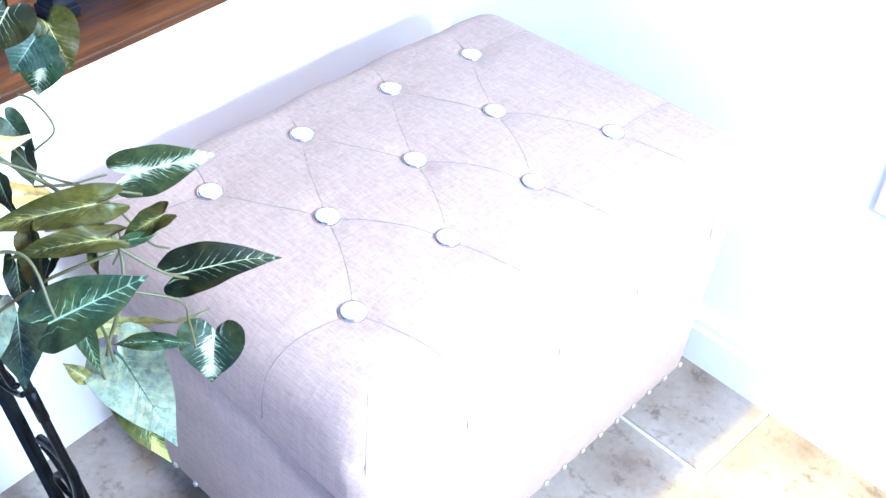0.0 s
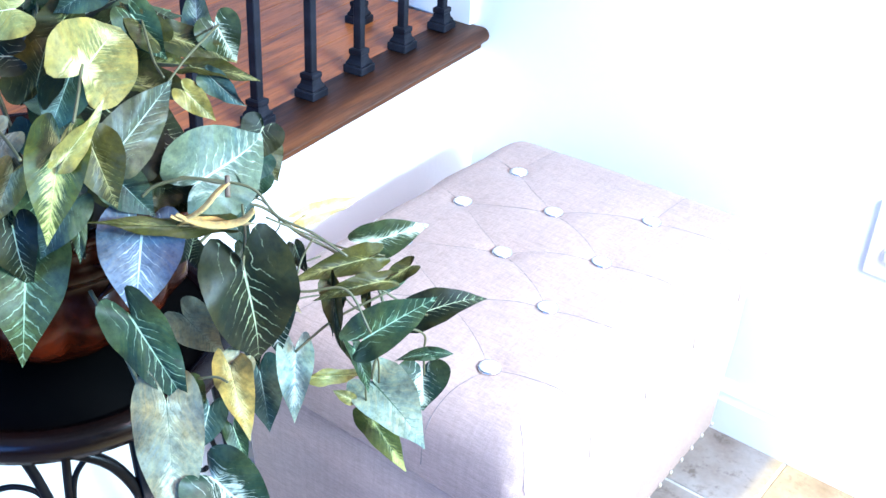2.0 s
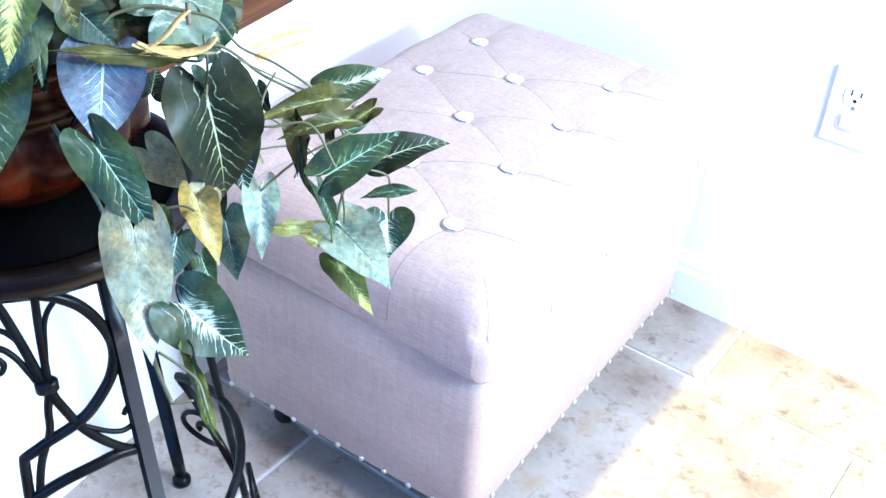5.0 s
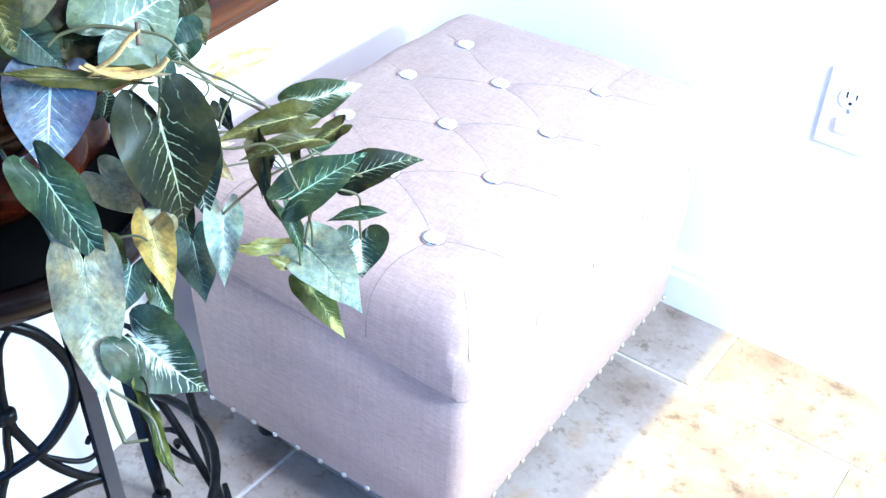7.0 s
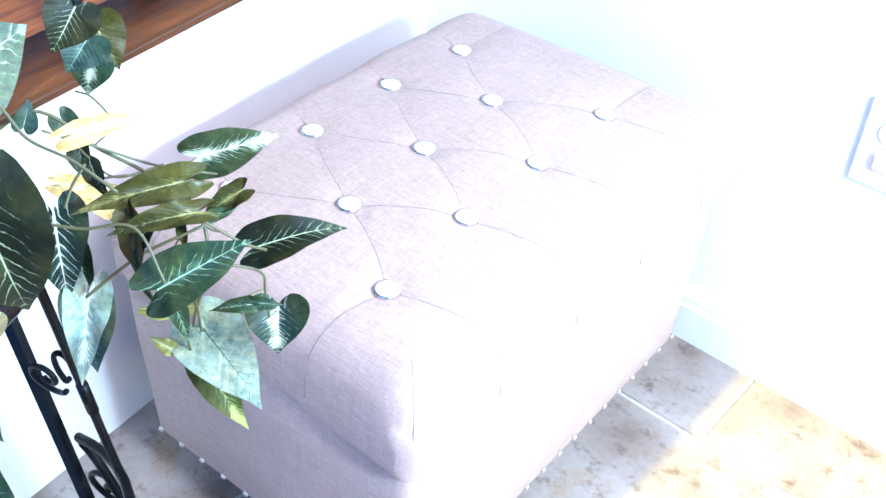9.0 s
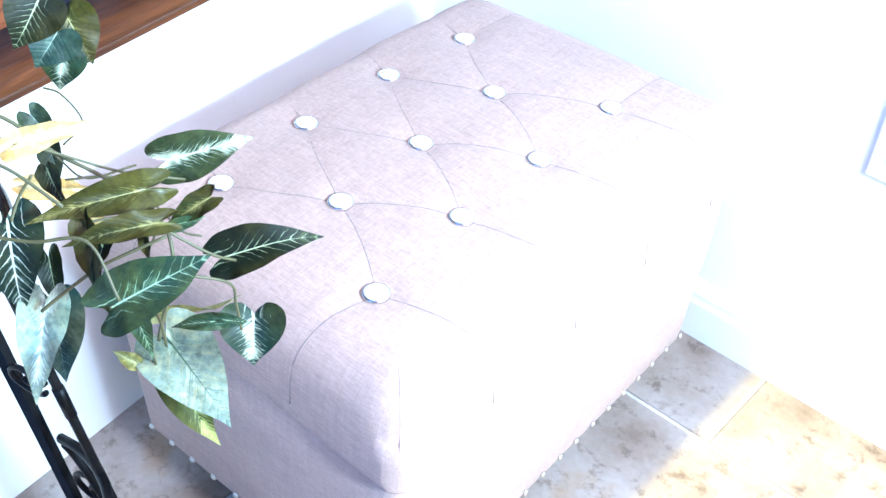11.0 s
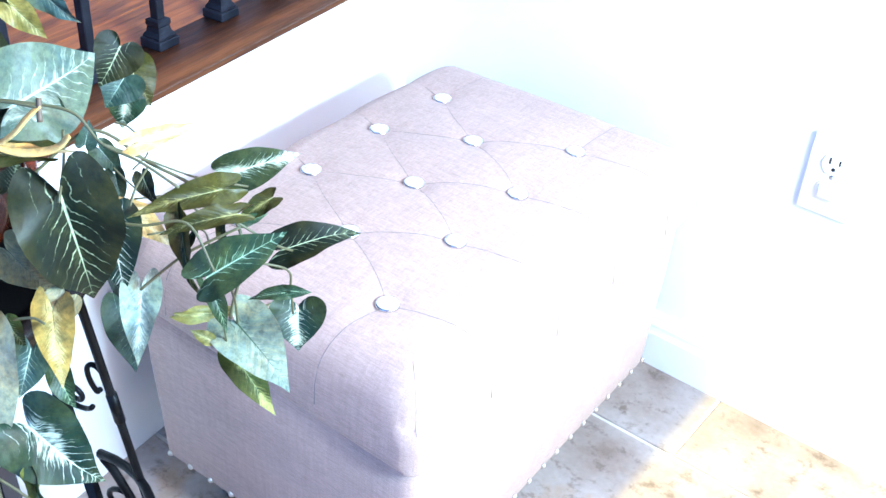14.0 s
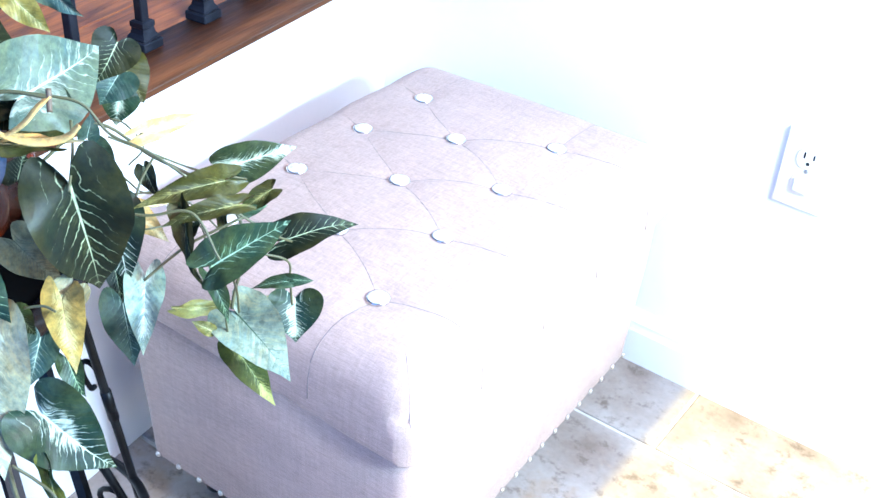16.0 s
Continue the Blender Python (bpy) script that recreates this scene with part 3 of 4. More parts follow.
def lid():
    xs, ys = spaced(HW, 92), spaced(HL, 132)
    bm = bmesh.new()
    def bulge(x, y):
        # the cushion swells past the box between its corners, and the seams pull it in
        k = max(0.0, -x / HW) ** 3 * (1 - (y / HL) ** 4)
        return -k * (0.012 + 0.0025 * math.cos(y * 2 * math.pi / 0.129 + 0.6))
    def rounded(x, y, r=0.024):
        # plan corners of the lid are rounded off
        u, v = (abs(x) - (HW - r)) / r, (abs(y) - (HL - r)) / r
        if u <= 0 or v <= 0:
            return x, y
        return math.copysign(HW - r + r * u * math.sqrt(1 - v * v / 2), x), math.copysign(HL - r + r * v * math.sqrt(1 - u * u / 2), y)
    g = []
    for x in xs:
        col = []
        for y in ys:
            px, py = rounded(x, y)
            col.append(bm.verts.new((px + bulge(x, y), py, lid_z(x, y))))
        g.append(col)
    for i in range(len(xs) - 1):
        for j in range(len(ys) - 1):
            bm.faces.new((g[i][j], g[i + 1][j], g[i + 1][j + 1], g[i][j + 1]))
    rim = [g[i][0] for i in range(len(xs))] + [g[-1][j] for j in range(1, len(ys))] + [g[i][-1] for i in range(len(xs) - 2, -1, -1)] + [g[0][j] for j in range(len(ys) - 2, 0, -1)]
    prev = rim
    for k, (out, z) in enumerate([(0.0010, ZS + 0.030), (0.0012, ZS + 0.016), (0.0008, ZS + 0.006), (-0.001, ZS + 0.0015), (-0.008, ZS)]):
        ring = []
        for v in rim:
            d = Vector((v.co.x / HW, v.co.y / HL))
            nx = math.copysign(1, d.x) if abs(d.x) > 0.999 else 0.0
            ny = math.copysign(1, d.y) if abs(d.y) > 0.999 else 0.0
            px = max(v.co.x, -HW - (v.co.x + HW) * -0.6 * (1 - k / 4)) if v.co.x < -HW else v.co.x
            sag = (-0.003 - 0.05 * v.co.x) * max(0.0, -v.co.y / HL) ** 8
            ring.append(bm.verts.new((px + nx * out, v.co.y + ny * out, z + sag)))
        n = len(rim)
        for i in range(n):
            bm.faces.new((prev[i], ring[i], ring[(i + 1) % n], prev[(i + 1) % n]))
        prev = ring
    bm.faces.new(list(reversed(prev)))
    bmesh.ops.recalc_face_normals(bm, faces=bm.faces)
    return bm
lid_ob = part("lid", lid(), LINEN, ottoman, "domed tufted linen lid cushion")

for s in SEAM_PTS:
    pts = [(p.x, p.y, lid_z(max(-HW, min(HW, p.x)), max(-HL, min(HL, p.y))) + 0.0002) for p in s]
    if abs(s[-1].x) > HW - 0.001 or abs(s[-1].y) > HL - 0.001:
        e = s[-1]
        ox = math.copysign(0.0016, e.x) if abs(e.x) > HW - 0.001 else 0.0
        oy = math.copysign(0.0016, e.y) if abs(e.y) > HL - 0.001 else 0.0
        pts.append((e.x + ox, e.y + oy, ZS + 0.016))
    part("seam", sweep(pts, 0.0005, 6), THREAD, lid_ob)
# mitred corner seams
for sx in (1, -1):
    for sy in (1, -1):
        pts = [(sx * (HW - 0.0075 - 0.034 * (1 - t)), sy * (HL - 0.0075 - 0.034 * (1 - t)), 0) for t in [k / 12 for k in range(13)]]
        pts = [(x, y, lid_z(x, y) + 0.0003) for x, y, _ in pts] 
        part("corner_piping", sweep(pts, 0.0006, 6), PIPING, lid_ob)

def button(x, y):
    z = lid_z(x, y)
    bm = lathe([(0.0110, -0.004), (0.0126, -0.002), (0.0132, 0.0018), (0.0128, 0.0034), (0.0116, 0.0038)], 28)
    ring = part("button", bm, CHROME, ottoman, "faceted crystal button in a silver ring", pose(x, y, z + 0.0012))
    bm = bmesh.new()
    n = 12
    r0 = [bm.verts.new((0.0120 * math.cos(2 * math.pi * i / n), 0.0120 * math.sin(2 * math.pi * i / n), 0.0036)) for i in range(n)]
    r1 = [bm.verts.new((0.0086 * math.cos(2 * math.pi * (i + 0.5) / n), 0.0086 * math.sin(2 * math.pi * (i + 0.5) / n), 0.0050)) for i in range(n)]
    r2 = [bm.verts.new((0.0046 * math.cos(2 * math.pi * i / (n // 2)), 0.0046 * math.sin(2 * math.pi * i / (n // 2)), 0.0054)) for i in range(n // 2)]
    for i in range(n):
        bm.faces.new((r0[i], r0[(i + 1) % n], r1[i]))
        bm.faces.new((r1[i], r0[(i + 1) % n], r1[(i + 1) % n]))
    for i in range(n // 2):
        bm.faces.new((r1[2 * i - 1], r1[2 * i], r2[i]))
        bm.faces.new((r1[2 * i], r1[2 * i + 1], r2[(i + 1) % (n // 2)], r2[i]))
    bm.faces.new(r2)
    bmesh.ops.recalc_face_normals(bm, faces=bm.faces)
    bmesh.ops.split_edges(bm, edges=bm.edges)
    part("crystal", bm, CRYSTAL, ring, "clear faceted crystal", pose(0, 0, 0, 0, 0, 37 * x * 100), smooth=False)
for x, y in BUT:
    button(x, y)

def body():
    bm = bmesh.new()
    BW, BL = HW - 0.004, HL - 0.004
    levels = [(Z0, -0.014), (Z0 + 0.004, -0.010), (0.16, -0.008), (0.25, -0.004), (ZS - 0.012, -0.003), (ZS - 0.004, -0.008), (ZS - 0.001, -0.014)]
    rings = []
    for z, d in levels:
        ring, r = [], 0.020
        for cx, cy, a0 in ((1, 1, 0), (-1, 1, 90), (-1, -1, 180), (1, -1, 270)):
            for k in range(5):
                a = radians(a0 + 22.5 * k)
                ring.append(bm.verts.new((cx * (BW + d - r) + r * math.cos(a), cy * (BL + d - r) - (0.028 if cy > 0 else 0.0) + r * math.sin(a), z)))
        rings.append(ring)
    n = len(rings[0])
    for a, b in zip(rings, rings[1:]):
        for i in range(n):
            bm.faces.new((a[i], a[(i + 1) % n], b[(i + 1) % n], b[i]))
    bm.faces.new(list(reversed(rings[0])))
    bm.faces.new(rings[-1])
    return bm
body_ob = part("body", body(), LINEN, ottoman, "plain upholstered box body")
part("dust_cover", boxed(-HW + 0.03, HW - 0.03, -HL + 0.03, HL - 0.03, Z0 - 0.004, Z0 - 0.0005), BLACKLEG, ottoman, "black dust cover under the body", smooth=False)
for sx in (1, -1):
    for sy in (1, -1):
        bm = lathe([(0.013, 0.0), (0.015, 0.004), (0.021, 0.06), (0.026, Z0 - 0.008), (0.026, Z0 - 0.003)], 20)
        part("leg", bm, BLACKLEG, ottoman, "short tapered black leg", pose(HW - 0.080 if sx > 0 else 0.060 - HW, HL - 0.080 if sy > 0 else 0.082 - HL, 0))
NAIL_ME = bpy.data.meshes.new("nailhead")
_bm = lathe([(0.0042, 0), (0.0040, 0.0012), (0.0028, 0.0026), (0.0010, 0.0032)], 10)
_bm.to_mesh(NAIL_ME)
_bm.free()
for p in NAIL_ME.polygons:
    p.use_smooth = True
NAIL_ME.materials.append(NAIL)
def nails(count, half, fixed, axis):
    for i in range(count):
        u = -half + 2 * half * (i + 0.5) / count + random.uniform(-0.0012, 0.0012)
        for s in (1, -1):
            o = new("nailhead", NAIL_ME)
            o.parent = body_ob
            z = Z0 + 0.006
            o.matrix_basis = pose(u, s * fixed - (0.028 if s > 0 else 0.0), z, -90 * s, 0, 0) if axis == "x" else pose(s * fixed, u - 0.014 * (1 + u / half), z, 0, 90 * s, 0)
nails(11, HW - 0.012, HL - 0.0135, "x")
nails(17, HL - 0.012, HW - 0.0135, "y")

# ---- plant stand ----
SC = Vector((0.31, -1.0, 0.0))
ST = 0.600
stand = tagged(empty("plant_stand", pose(*SC)), "black wrought iron plant stand with scrolls and a round top", "plant stand")
part("top", lathe([(0.02, ST - 0.008), (0.128, ST - 0.008), (0.128, ST - 0.002), (0.02, ST - 0.0015)], 64), TOPBLACK, stand, "round black metal top")
part("rim", lathe([(0.130, ST - 0.018), (0.1455, ST - 0.020), (0.150, ST - 0.012), (0.150, ST - 0.004), (0.146, ST + 0.002), (0.138, ST + 0.004), (0.130, ST + 0.001), (0.1285, ST - 0.006)], 72), RIMWOOD, stand, "rounded dark brown wooden rim")
LEGS = [-9, 113, 235]
def leg_at(a, z, r0=0.124, splay=0.14):
    """Centre of a leg: it splays gently towards the floor."""
    r = r0 + splay * max(0.0, 0.59 - z)
    return Vector((r * math.cos(radians(a)), r * math.sin(radians(a)), z))
def bar(points, half_a, half_b):
    """A square bar along nearly upright points."""
    bm = bmesh.new()
    rings = [[bm.verts.new(Vector(p) + Vector((sx * half_a, sy * half_b, 0))) for sx, sy in ((1, 1), (-1, 1), (-1, -1), (1, -1))] for p in points]
    for r0, r1 in zip(rings, rings[1:]):
        for i in range(4):
            bm.faces.new((r0[i], r1[i], r1[(i + 1) % 4], r0[(i + 1) % 4]))
    bm.faces.new(rings[0])
    bm.faces.new(list(reversed(rings[-1])))
    bmesh.ops.bevel(bm, geom=[e for e in bm.edges if abs(e.verts[0].co.z - e.verts[1].co.z) > 0.01], offset=0.0014, segments=2, affect='EDGES')
    return bm
for a in LEGS:
    m = pose(0, 0, 0, 0, 0, a)
    lg = part("leg", bar([leg_at(0, ST - 0.018 - (ST - 0.028) * k / 14) for k in range(15)], 0.0050, 0.0062), IRON, stand, "square bar leg", m)
    foot = leg_at(0, 0.012)
    part("foot", lathe([(0.006, 0), (0.012, 0.003), (0.012, 0.010), (0.007, 0.016)], 20), IRON, lg, "", pose(foot.x, foot.y, 0))

def panel_point(a0, a1, s, z):
    """A point on the curved side between two legs: s from -1 to 1 across it."""
    a = (a0 + a1) / 2 + (a1 - a0) / 2 * s
    return leg_at(a, z, 0.122, 0.13)
def spiral(a0, a1, s0, z0, turn, size, n=26, turns=1.35, start=0.0):
    pts = []
    for i in range(n):
        k = i / (n - 1)
        ang = radians(start) + turn * 2 * math.pi * turns * k
        r = size * (1 - 0.78 * k)
        pts.append(panel_point(a0, a1, s0 + r / 0.15 * math.cos(ang), z0 + r * math.sin(ang)))
    return pts
for a0, a1 in ((-9, 113),):
    pp = lambda s, z: panel_point(a0, a1, s, z)
    # bowed strut beside the leg, with a riveted joint
    pts = smooth_path([pp(0.30, 0.575), pp(0.33, 0.50), pp(0.36, 0.40), pp(0.38, 0.28), pp(0.40, 0.15), pp(0.41, 0.06)], 6)
    part("strut", sweep(pts, 0.0046, 8), IRON, stand, "thin bowed strut")
    part("joint", sweep([pp(0.355, 0.385), pp(0.366, 0.345)], 0.0056, 10), IRON, stand, "riveted joint")
    # stretcher that bends down to the strut
    low = [pp(-0.99 + 1.80 * i / 14, 0.235 + 0.02 * math.sin(math.pi * i / 14)) for i in range(15)]
    part("stretcher", sweep(low + smooth_path([low[-1], pp(0.70, 0.20), pp(0.42, 0.10)], 5)[1:], 0.0052, 8), IRON, stand, "curved lower stretcher")
    for s in (-0.62, 0.05):
        part("scroll", sweep(spiral(a0, a1, s, 0.165, 1, 0.034, start=90), 0.0034, 8), IRON, stand, "rolled iron scroll")
    part("scroll", sweep(spiral(a0, a1, 0.68, 0.150, -1, 0.030, start=90), 0.0034, 8), IRON, stand, "rolled iron scroll")
    part("scroll", sweep(spiral(a0, a1, 0.86, 0.33, 1, 0.022, start=200), 0.0030, 8), IRON, stand, "rolled iron scroll")
    # hooked scroll on the strut
    h = pp(0.355, 0.41)
    hook = [h + Vector((-0.81 * a, -0.59 * a, z)) for a, z in ((0.0, 0.0), (0.006, 0.011), (0.012, 0.014), (0.016, 0.008), (0.015, -0.006), (0.010, -0.020), (0.006, -0.017))]
    part("scroll", sweep(smooth_path(hook, 6), 0.0028, 8), IRON, stand, "hooked iron scroll")

# the openwork side: angle round the stand and height
def around(points, n=8):
    return smooth_path([leg_at(a, z, 0.122, 0.13) for a, z in points], n)
part("hoop", sweep(around([(291, 0.40), (287, 0.47), (289, 0.524), (294, 0.556), (305, 0.571), (320, 0.573), (334, 0.562), (343, 0.541), (348.5, 0.507), (346, 0.478), (338, 0.454), (331, 0.441), (321, 0.428)]) + around([(317, 0.421), (312.6, 0.413)], 3) + around([(312.4, 0.405), (311, 0.24)], 4), 0.0050, 8), IRON, stand, "bent iron hoop")
part("rod", sweep(around([(305, 0.580), (312, 0.566), (318, 0.530), (323.3, 0.486), (327, 0.464), (333, 0.434), (341, 0.409), (351, 0.386)]), 0.0042, 8), IRON, stand)
part("rod", sweep(around([(326, 0.580), (325, 0.530), (324.6, 0.486), (323, 0.460), (322, 0.436), (317, 0.398), (312, 0.30), (310, 0.24)]), 0.0036, 8), IRON, stand)
part("arc", sweep(around([(350, 0.574), (337, 0.568), (328.5, 0.550), (326, 0.520), (325.4, 0.487), (330, 0.447), (338, 0.428), (345, 0.418), (350, 0.421), (351, 0.433), (348.5, 0.438), (347, 0.433)]), 0.0024, 6), IRON, stand, "thin bent rod")
part("arc", sweep(around([(322, 0.484), (319, 0.500), (316, 0.513), (312, 0.522), (307, 0.523), (304, 0.512), (306, 0.501), (310, 0.500), (311.5, 0.507), (310, 0.513)]), 0.0028, 6), IRON, stand, "thin bent rod ending in a scroll")
part("arc", sweep(around([(292, 0.50), (297, 0.529), (305, 0.541), (313, 0.539), (318, 0.528)]), 0.0026, 6), IRON, stand, "thin bent rod")
part("stretcher", sweep(around([(250, 0.24), (285, 0.30), (310, 0.362), (322, 0.383), (334, 0.393), (343, 0.396), (352, 0.390)]), 0.0052, 8), IRON, stand, "curved stretcher")
for a, z in ((323.2, 0.485), (325.2, 0.486)):
    c = leg_at(a, z, 0.124, 0.13)
    part("collar", lathe([(0.0050, -0.006), (0.0072, -0.004), (0.0072, 0.004), (0.0050, 0.006)], 16), IRON, stand, "", pose(*c))

# ---- pot ----
pot = tagged(empty("flower_pot", pose(SC.x - 0.012, SC.y + 0.006, ST + 0.0042)), "russet brown glazed pot with carved lobes on the stand", "pot")
def lobed(a, r, z):
    f = max(0.0, 1 - abs(z - 0.045) / 0.05)
    return 1 + 0.11 * f * abs(math.sin(7 * a)) ** 0.7 - 0.06 * f
prof = [(0.055, 0.0), (0.070, 0.002), (0.074, 0.008), (0.082, 0.016), (0.100, 0.030), (0.112, 0.048), (0.114, 0.066), (0.108, 0.080), (0.104, 0.088), (0.108, 0.094), (0.111, 0.100), (0.108, 0.107), (0.106, 0.116), (0.110, 0.124), (0.116, 0.130), (0.117, 0.136), (0.112, 0.140), (0.104, 0.138), (0.100, 0.128), (0.099, 0.112)]
part("bowl", lathe(prof, 112, wave=lobed), GLAZE, pot)
for i in range(14):
    a = 2 * math.pi * (i + 0.5) / 14
    pts = [(0.1135 * math.cos(a + da), 0.1135 * math.sin(a + da), z) for da, z in [(0.16 * math.sin(math.pi * k / 12) * (1 if i % 2 else -1), 0.082 + 0.030 * k / 12) for k in range(13)]]
    part("carving", sweep(pts, 0.0032, 8, taper=lambda t: 0.35 + math.sin(math.pi * t)), GLAZE, pot, "carved leaf curl")
part("filling", lathe([(0.0985, 0.104), (0.0985, 0.116), (0.06, 0.122), (0.02, 0.124)], 40), SOIL, pot, "dark moss filling")

# ---- plant ----
plant = tagged(empty("artificial_plant", pose(SC.x, SC.y, ST + 0.125)), "artificial variegated trailing plant growing from the brown pot", "plant")
PM = plant.matrix_world.inverted()
_ring = [(0, 1.0), (4.1, 0.902), (9.9, 0.812), (19.4, 0.721), (31.3, 0.644), (46.4, 0.580), (62, 0.532), (78.6, 0.505), (94.7, 0.492), (108.4, 0.478), (123.3, 0.455), (137.9, 0.418), (149, 0.35), (158.2, 0.215), (170, 0.10), (180, 0.05)]
def leaf_r(deg):
    deg = abs(deg)
    for (a, r), (b, q) in zip(_ring, _ring[1:]):
        if a <= deg <= b:
            t = (deg - a) / (b - a)
            return r + (q - r) * t
    return _ring[-1][1]
STEM_ROOT = Vector((SC.x, SC.y, ST + 0.13))

def leaf(base, tip, width, normal, material, fold=0.25, curl=0.2):
    """A heart-shaped silk leaf from its stalk to its tip; width across the lobes, normal towards its face."""
    b, t = Vector(base), Vector(tip)
    y = (t - b)
    length = y.length
    y.normalize()
    n = Vector(normal)
    z = (n - y * n.dot(y)).normalized()
    x = y.cross(z)
    bm = bmesh.new()
    uv = bm.loops.layers.uv.new("UVMap")
    nr = 6
    sx = width / length
    ph, twist = random.uniform(0, 6.28), random.uniform(-0.25, 0.25)
    fold, droop = fold * random.uniform(0.8, 1.9), random.uniform(-0.2, 0.8)
    data = {}
    def vert(ang, f):
        r = leaf_r(ang) * f
        a = radians(ang)
        px, py = r * math.sin(a) * sx, r * math.cos(a)
        e = abs(math.sin(a)) * f
        h = fold * abs(px) * (1 - 0.3 * f) - curl * (max(0.0, py) ** 2) * 0.6 - curl * 0.5 * min(0.0, py) ** 2
        h += 0.06 * f * f * math.sin(3.0 * a + ph) + 0.028 * f ** 3 * math.sin(8 * a + 2 * ph)
        h -= droop * max(0.0, py - 0.45) ** 2
        h += 0.5 * curl * px * px
        q = twist * py
        qx, qh = px * math.cos(q) - h * math.sin(q), px * math.sin(q) + h * math.cos(q)
        v = bm.verts.new(b + (x * qx + y * py + z * qh) * length)
        data[v] = (0.5 + 0.5 * r * math.sin(a) / 0.5, max(0.0, py))
        return v
    c = bm.verts.new(b)
    data[c] = (0.5, 0.0)
    half = [4.4, 10.6, 17, 25, 34, 44, 54, 64, 75, 86, 97, 108, 119, 130, 140, 149, 157, 165, 172, 180]
    angs = [-a for a in reversed(half)] + [0] + half
    na = len(angs) - 1
    rings = [[vert(a, ((k + 1) / nr)) for a in angs] for k in range(nr)]
    faces = []
    for i in range(na):
        faces.append(bm.faces.new((c, rings[0][i + 1], rings[0][i])))
        for p, q in zip(rings, rings[1:]):
            faces.append(bm.faces.new((p[i], p[i + 1], q[i + 1], q[i])))
    for f in faces:
        for l in f.loops:
            l[uv].uv = data[l.vert]
    # a thin body
    thick = 0.0005
    geom = bmesh.ops.duplicate(bm, geom=bm.faces[:])
    dup = [g for g in geom["geom"] if isinstance(g, bmesh.types.BMFace)]
    for v in {v for f in dup for v in f.verts}:
        v.co -= z * thick
    bmesh.ops.reverse_faces(bm, faces=dup)
    bm.transform(PM)
    ob = part("leaf", bm, material, plant)
    return ob

def stalk(points, radius=0.0013, material=None):
    bm = sweep(smooth_path(points, 8), radius, 6)
    bm.transform(PM)
    return part("stem", bm, material or STEM, plant)
def petiole(base, root, drop=0.0, radius=0.0012):
    b, r = Vector(base), Vector(root)
    mid = (b + r) / 2 + Vector((0, 0, 0.02 - drop))
    return stalk([r, mid, b], radius)
leaf((0.474, -1.049, 0.897), (0.459, -1.001, 0.918), 0.057, (0.83, -0.48, 0.26), LIME, 0.15, 0.20)
leaf((0.429, -1.054, 0.876), (0.409, -1.021, 0.914), 0.041, (0.46, -0.75, 0.45), OLIVE, 0.30, 0.20)
leaf((0.431, -1.071, 0.900), (0.413, -1.099, 0.903), 0.027, (0.75, -0.42, 0.52), DEEP, 0.25, 0.20)
leaf((0.434, -1.035, 0.874), (0.444, -1.061, 0.848), 0.035, (0.76, -0.51, 0.40), TEAL, 0.20, 0.20)
leaf((0.451, -1.014, 0.825), (0.453, -0.965, 0.861), 0.039, (0.86, -0.44, 0.24), GREYTEAL, 0.25, 0.20)
leaf((0.446, -1.003, 0.811), (0.437, -0.972, 0.841), 0.041, (0.87, -0.38, 0.31), DEEP, 0.25, 0.20)
leaf((0.477, -0.971, 0.792), (0.484, -0.903, 0.808), 0.070, (0.73, -0.59, 0.34), SILVER, 0.12, 0.25)
leaf((0.466, -1.015, 0.766), (0.495, -1.049, 0.725), 0.060, (0.62, -0.57, 0.54), SKYSHEEN, 0.15, 0.15)
leaf((0.531, -0.983, 0.750), (0.547, -0.978, 0.659), 0.066, (0.69, -0.42, 0.59), DEEP, 0.25, 0.20)
leaf((0.484, -0.918, 0.678), (0.517, -0.939, 0.643), 0.043, (0.62, -0.52, 0.59), FEATHER, 0.20, 0.20)
leaf((0.518, -0.924, 0.637), (0.552, -0.960, 0.611), 0.030, (0.58, -0.50, 0.65), MINT, 0.30, 0.20)
leaf((0.579, -0.908, 0.674), (0.611, -0.868, 0.705), 0.037, (0.43, -0.62, 0.66), GREEN, 0.30, 0.15)
leaf((0.547, -0.805, 0.626), (0.583, -0.762, 0.644), 0.033, (0.44, -0.55, 0.71), DEEP, 0.30, 0.15)
leaf((0.483, -0.798, 0.667), (0.517, -0.758, 0.681), 0.035, (0.71, -0.60, 0.38), VARIEG, 0.30, 0.10)
leaf((0.526, -0.850, 0.693), (0.515, -0.915, 0.703), 0.025, (0.62, -0.49, 0.61), OLIVE, 0.35, 0.20)
leaf((0.550, -0.861, 0.687), (0.529, -0.909, 0.690), 0.018, (0.42, -0.42, 0.80), OLIVE, 0.30, 0.20)
leaf((0.528, -0.891, 0.682), (0.554, -0.910, 0.635), 0.017, (0.10, -0.90, 0.42), OLIVE, 0.40, 0.20)
leaf((0.531, -0.854, 0.674), (0.541, -0.867, 0.649), 0.011, (0.13, -0.87, 0.48), OLIVE, 0.30, 0.10)
leaf((0.546, -0.859, 0.580), (0.606, -0.864, 0.559), 0.052, (0.56, -0.43, 0.70), MINTDK, 0.20, 0.20)
leaf((0.535, -0.783, 0.545), (0.551, -0.800, 0.518), 0.049, (0.53, -0.53, 0.66), VARIEG, 0.35, 0.20)
leaf((0.539, -0.856, 0.538), (0.584, -0.862, 0.512), 0.030, (0.58, -0.33, 0.75), LIMEDK, 0.30, 0.20)
